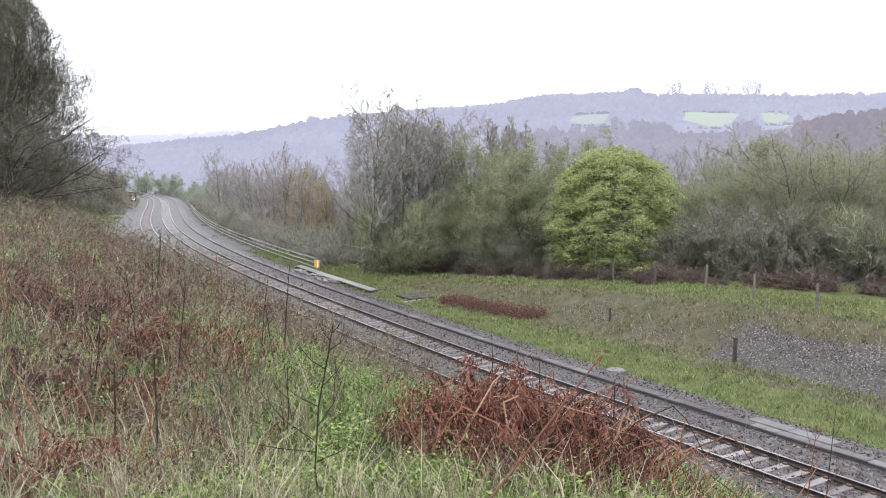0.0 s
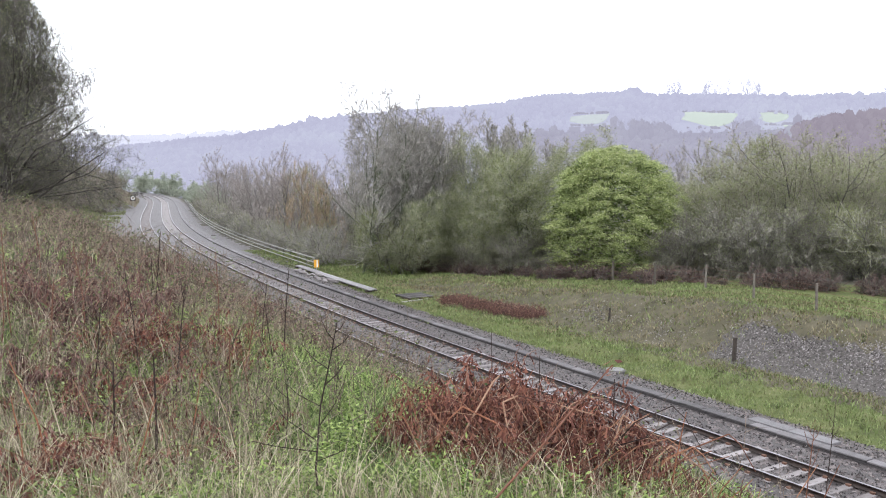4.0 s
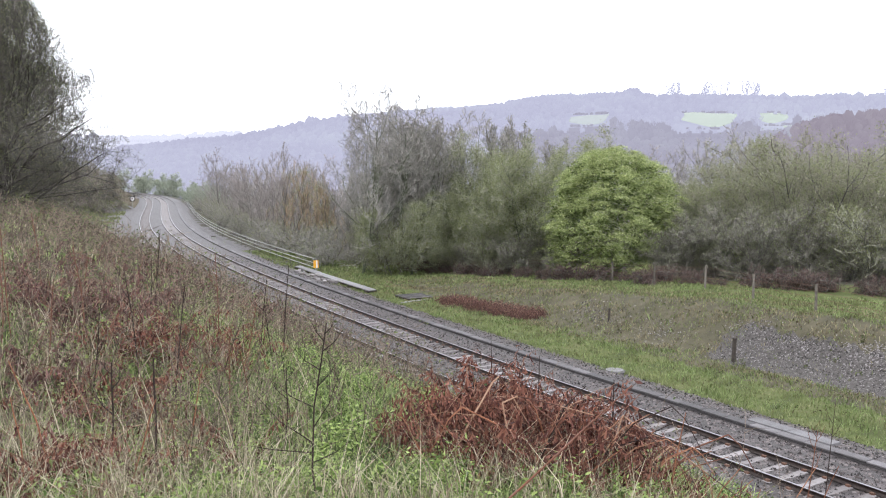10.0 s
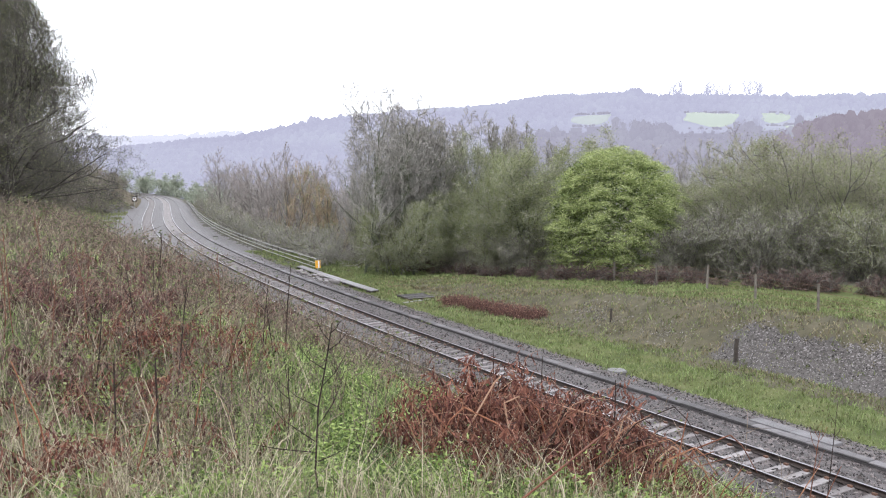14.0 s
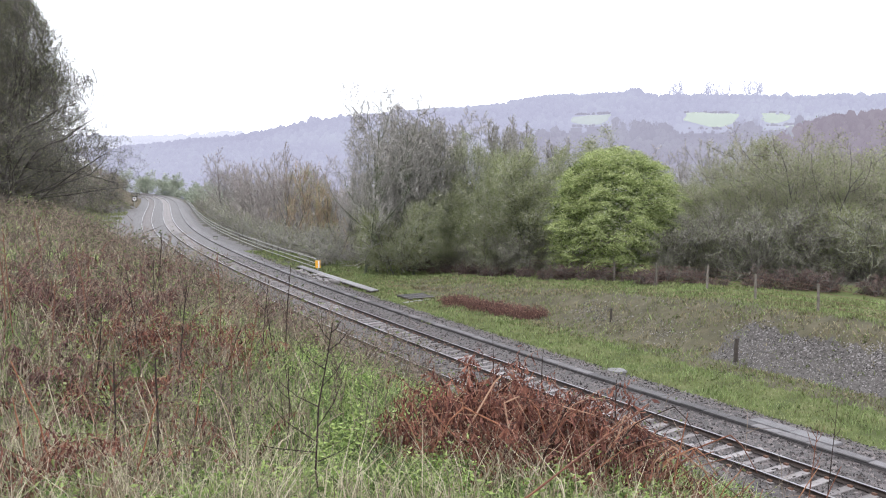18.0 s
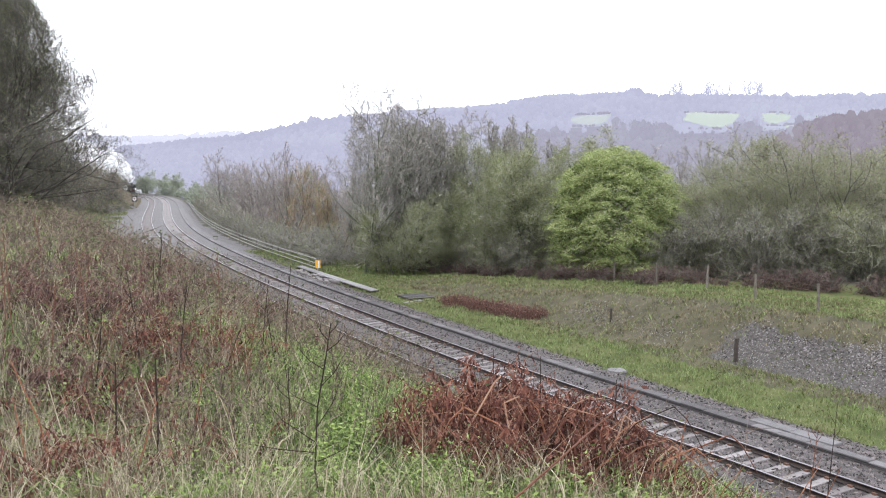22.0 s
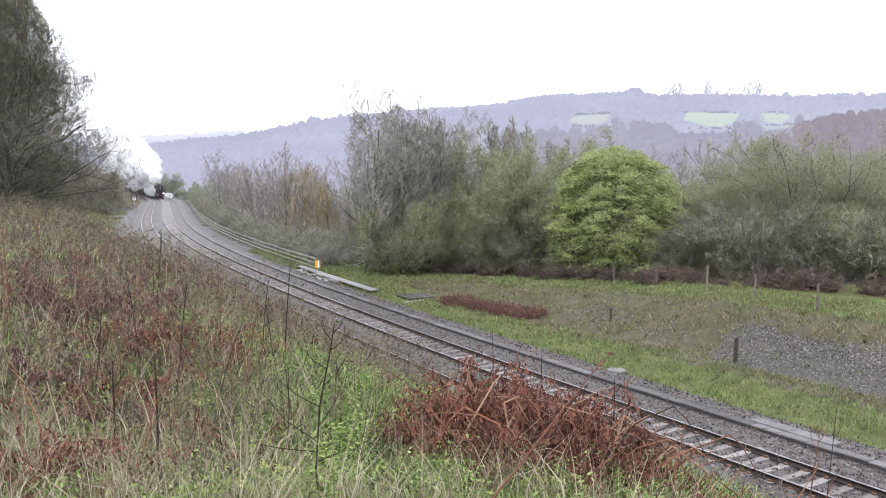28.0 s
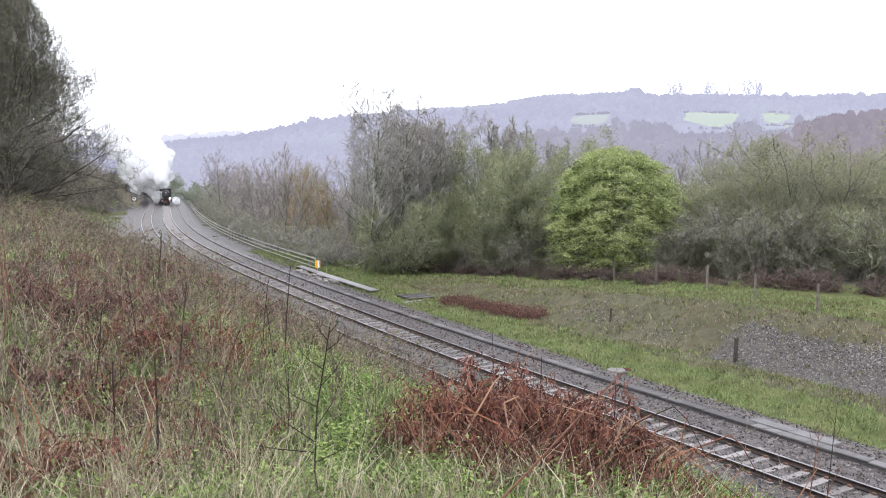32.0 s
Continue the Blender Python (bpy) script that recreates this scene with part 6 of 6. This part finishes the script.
def motions():
    for car, back_by, length in CARS:
        rows = []
        for k in range(33):
            a, b = on_line(front(k) + back_by + .5), on_line(front(k) + back_by + length - .5)
            h = math.degrees(math.atan2(-(b[0] - a[0]), b[1] - a[1]))
            c = on_line(front(k) + back_by)
            rows.append((float(k), pose(c[0], c[1], 0, 0, 0, h)))
        walk(car, rows)
    for w, x, y, r in LOCO_WHEELS:
        step = .1 if r < .6 else .08
        n = int(32 / step)
        walk(w, [(32 * i / n, pose(x, y, r, math.degrees(SPEED * 32 * i / n / r), 0, 0)) for i in range(n + 1)])
    for ob, lag, side, rise, turn, spin, ph in PUFFS:
        rows = []
        for k in range(0, 33, 2):
            x, y, h = on_line(front(k) + lag + 1.0 * math.sin(.9 * k + ph), side + .5 * math.sin(.7 * k + 2 * ph))
            rows.append((float(k), pose(x, y, rise + .5 * math.sin(.8 * k + ph), 0, 0, turn + spin * k)))
        walk(ob, rows)
    # the stalk swings about its foot: seconds, aim across and aim up from the foot
    foot = (0, 3.3, 6.4)
    SWING = [(0, .69, .88), (1, .64, .91), (2, .6, .91), (2.5, .66, .9), (3, .78, .82), (4.5, .7, .86), (6, .585, .92), (7, .59, .92), (7.5, .7, .86), (8, .82, .78), (9, .82, .78), (10, .84, .76),
             (11, .89, .72), (12, .91, .7), (14, .905, .7), (16, .9, .7), (18, .91, .68), (20, .89, .7), (22, .86, .74), (23, .8, .78), (24, .63, .89), (25, .66, .9), (27, .72, .86), (28, .7, .87), (29, .75, .83), (31, .73, .84), (32, .78, .81)]
    walk(STEMS["stalk"], [(t, aim(foot, (foot[0] + a, foot[1] + .1, foot[2] + b))) for t, a, b in SWING])
    for k, name in enumerate(("sapling", "stem_b", "stem_c", "stem_f", "stem_g")):
        ob = STEMS[name]
        x, y, z = ob.matrix_basis.translation
        amp = (1.0, .5, .35, .6, .8)[k]
        rows = [(t, pose(x, y, z, amp * .6 * math.sin(1.3 * t + k), amp * (math.sin(1.7 * t + k) + .6 * math.sin(.5 * t + 2 * k)), 0)) for t in np.arange(0, 32.01, .5)]
        walk(ob, [(float(t), m) for t, m in rows])


motions()
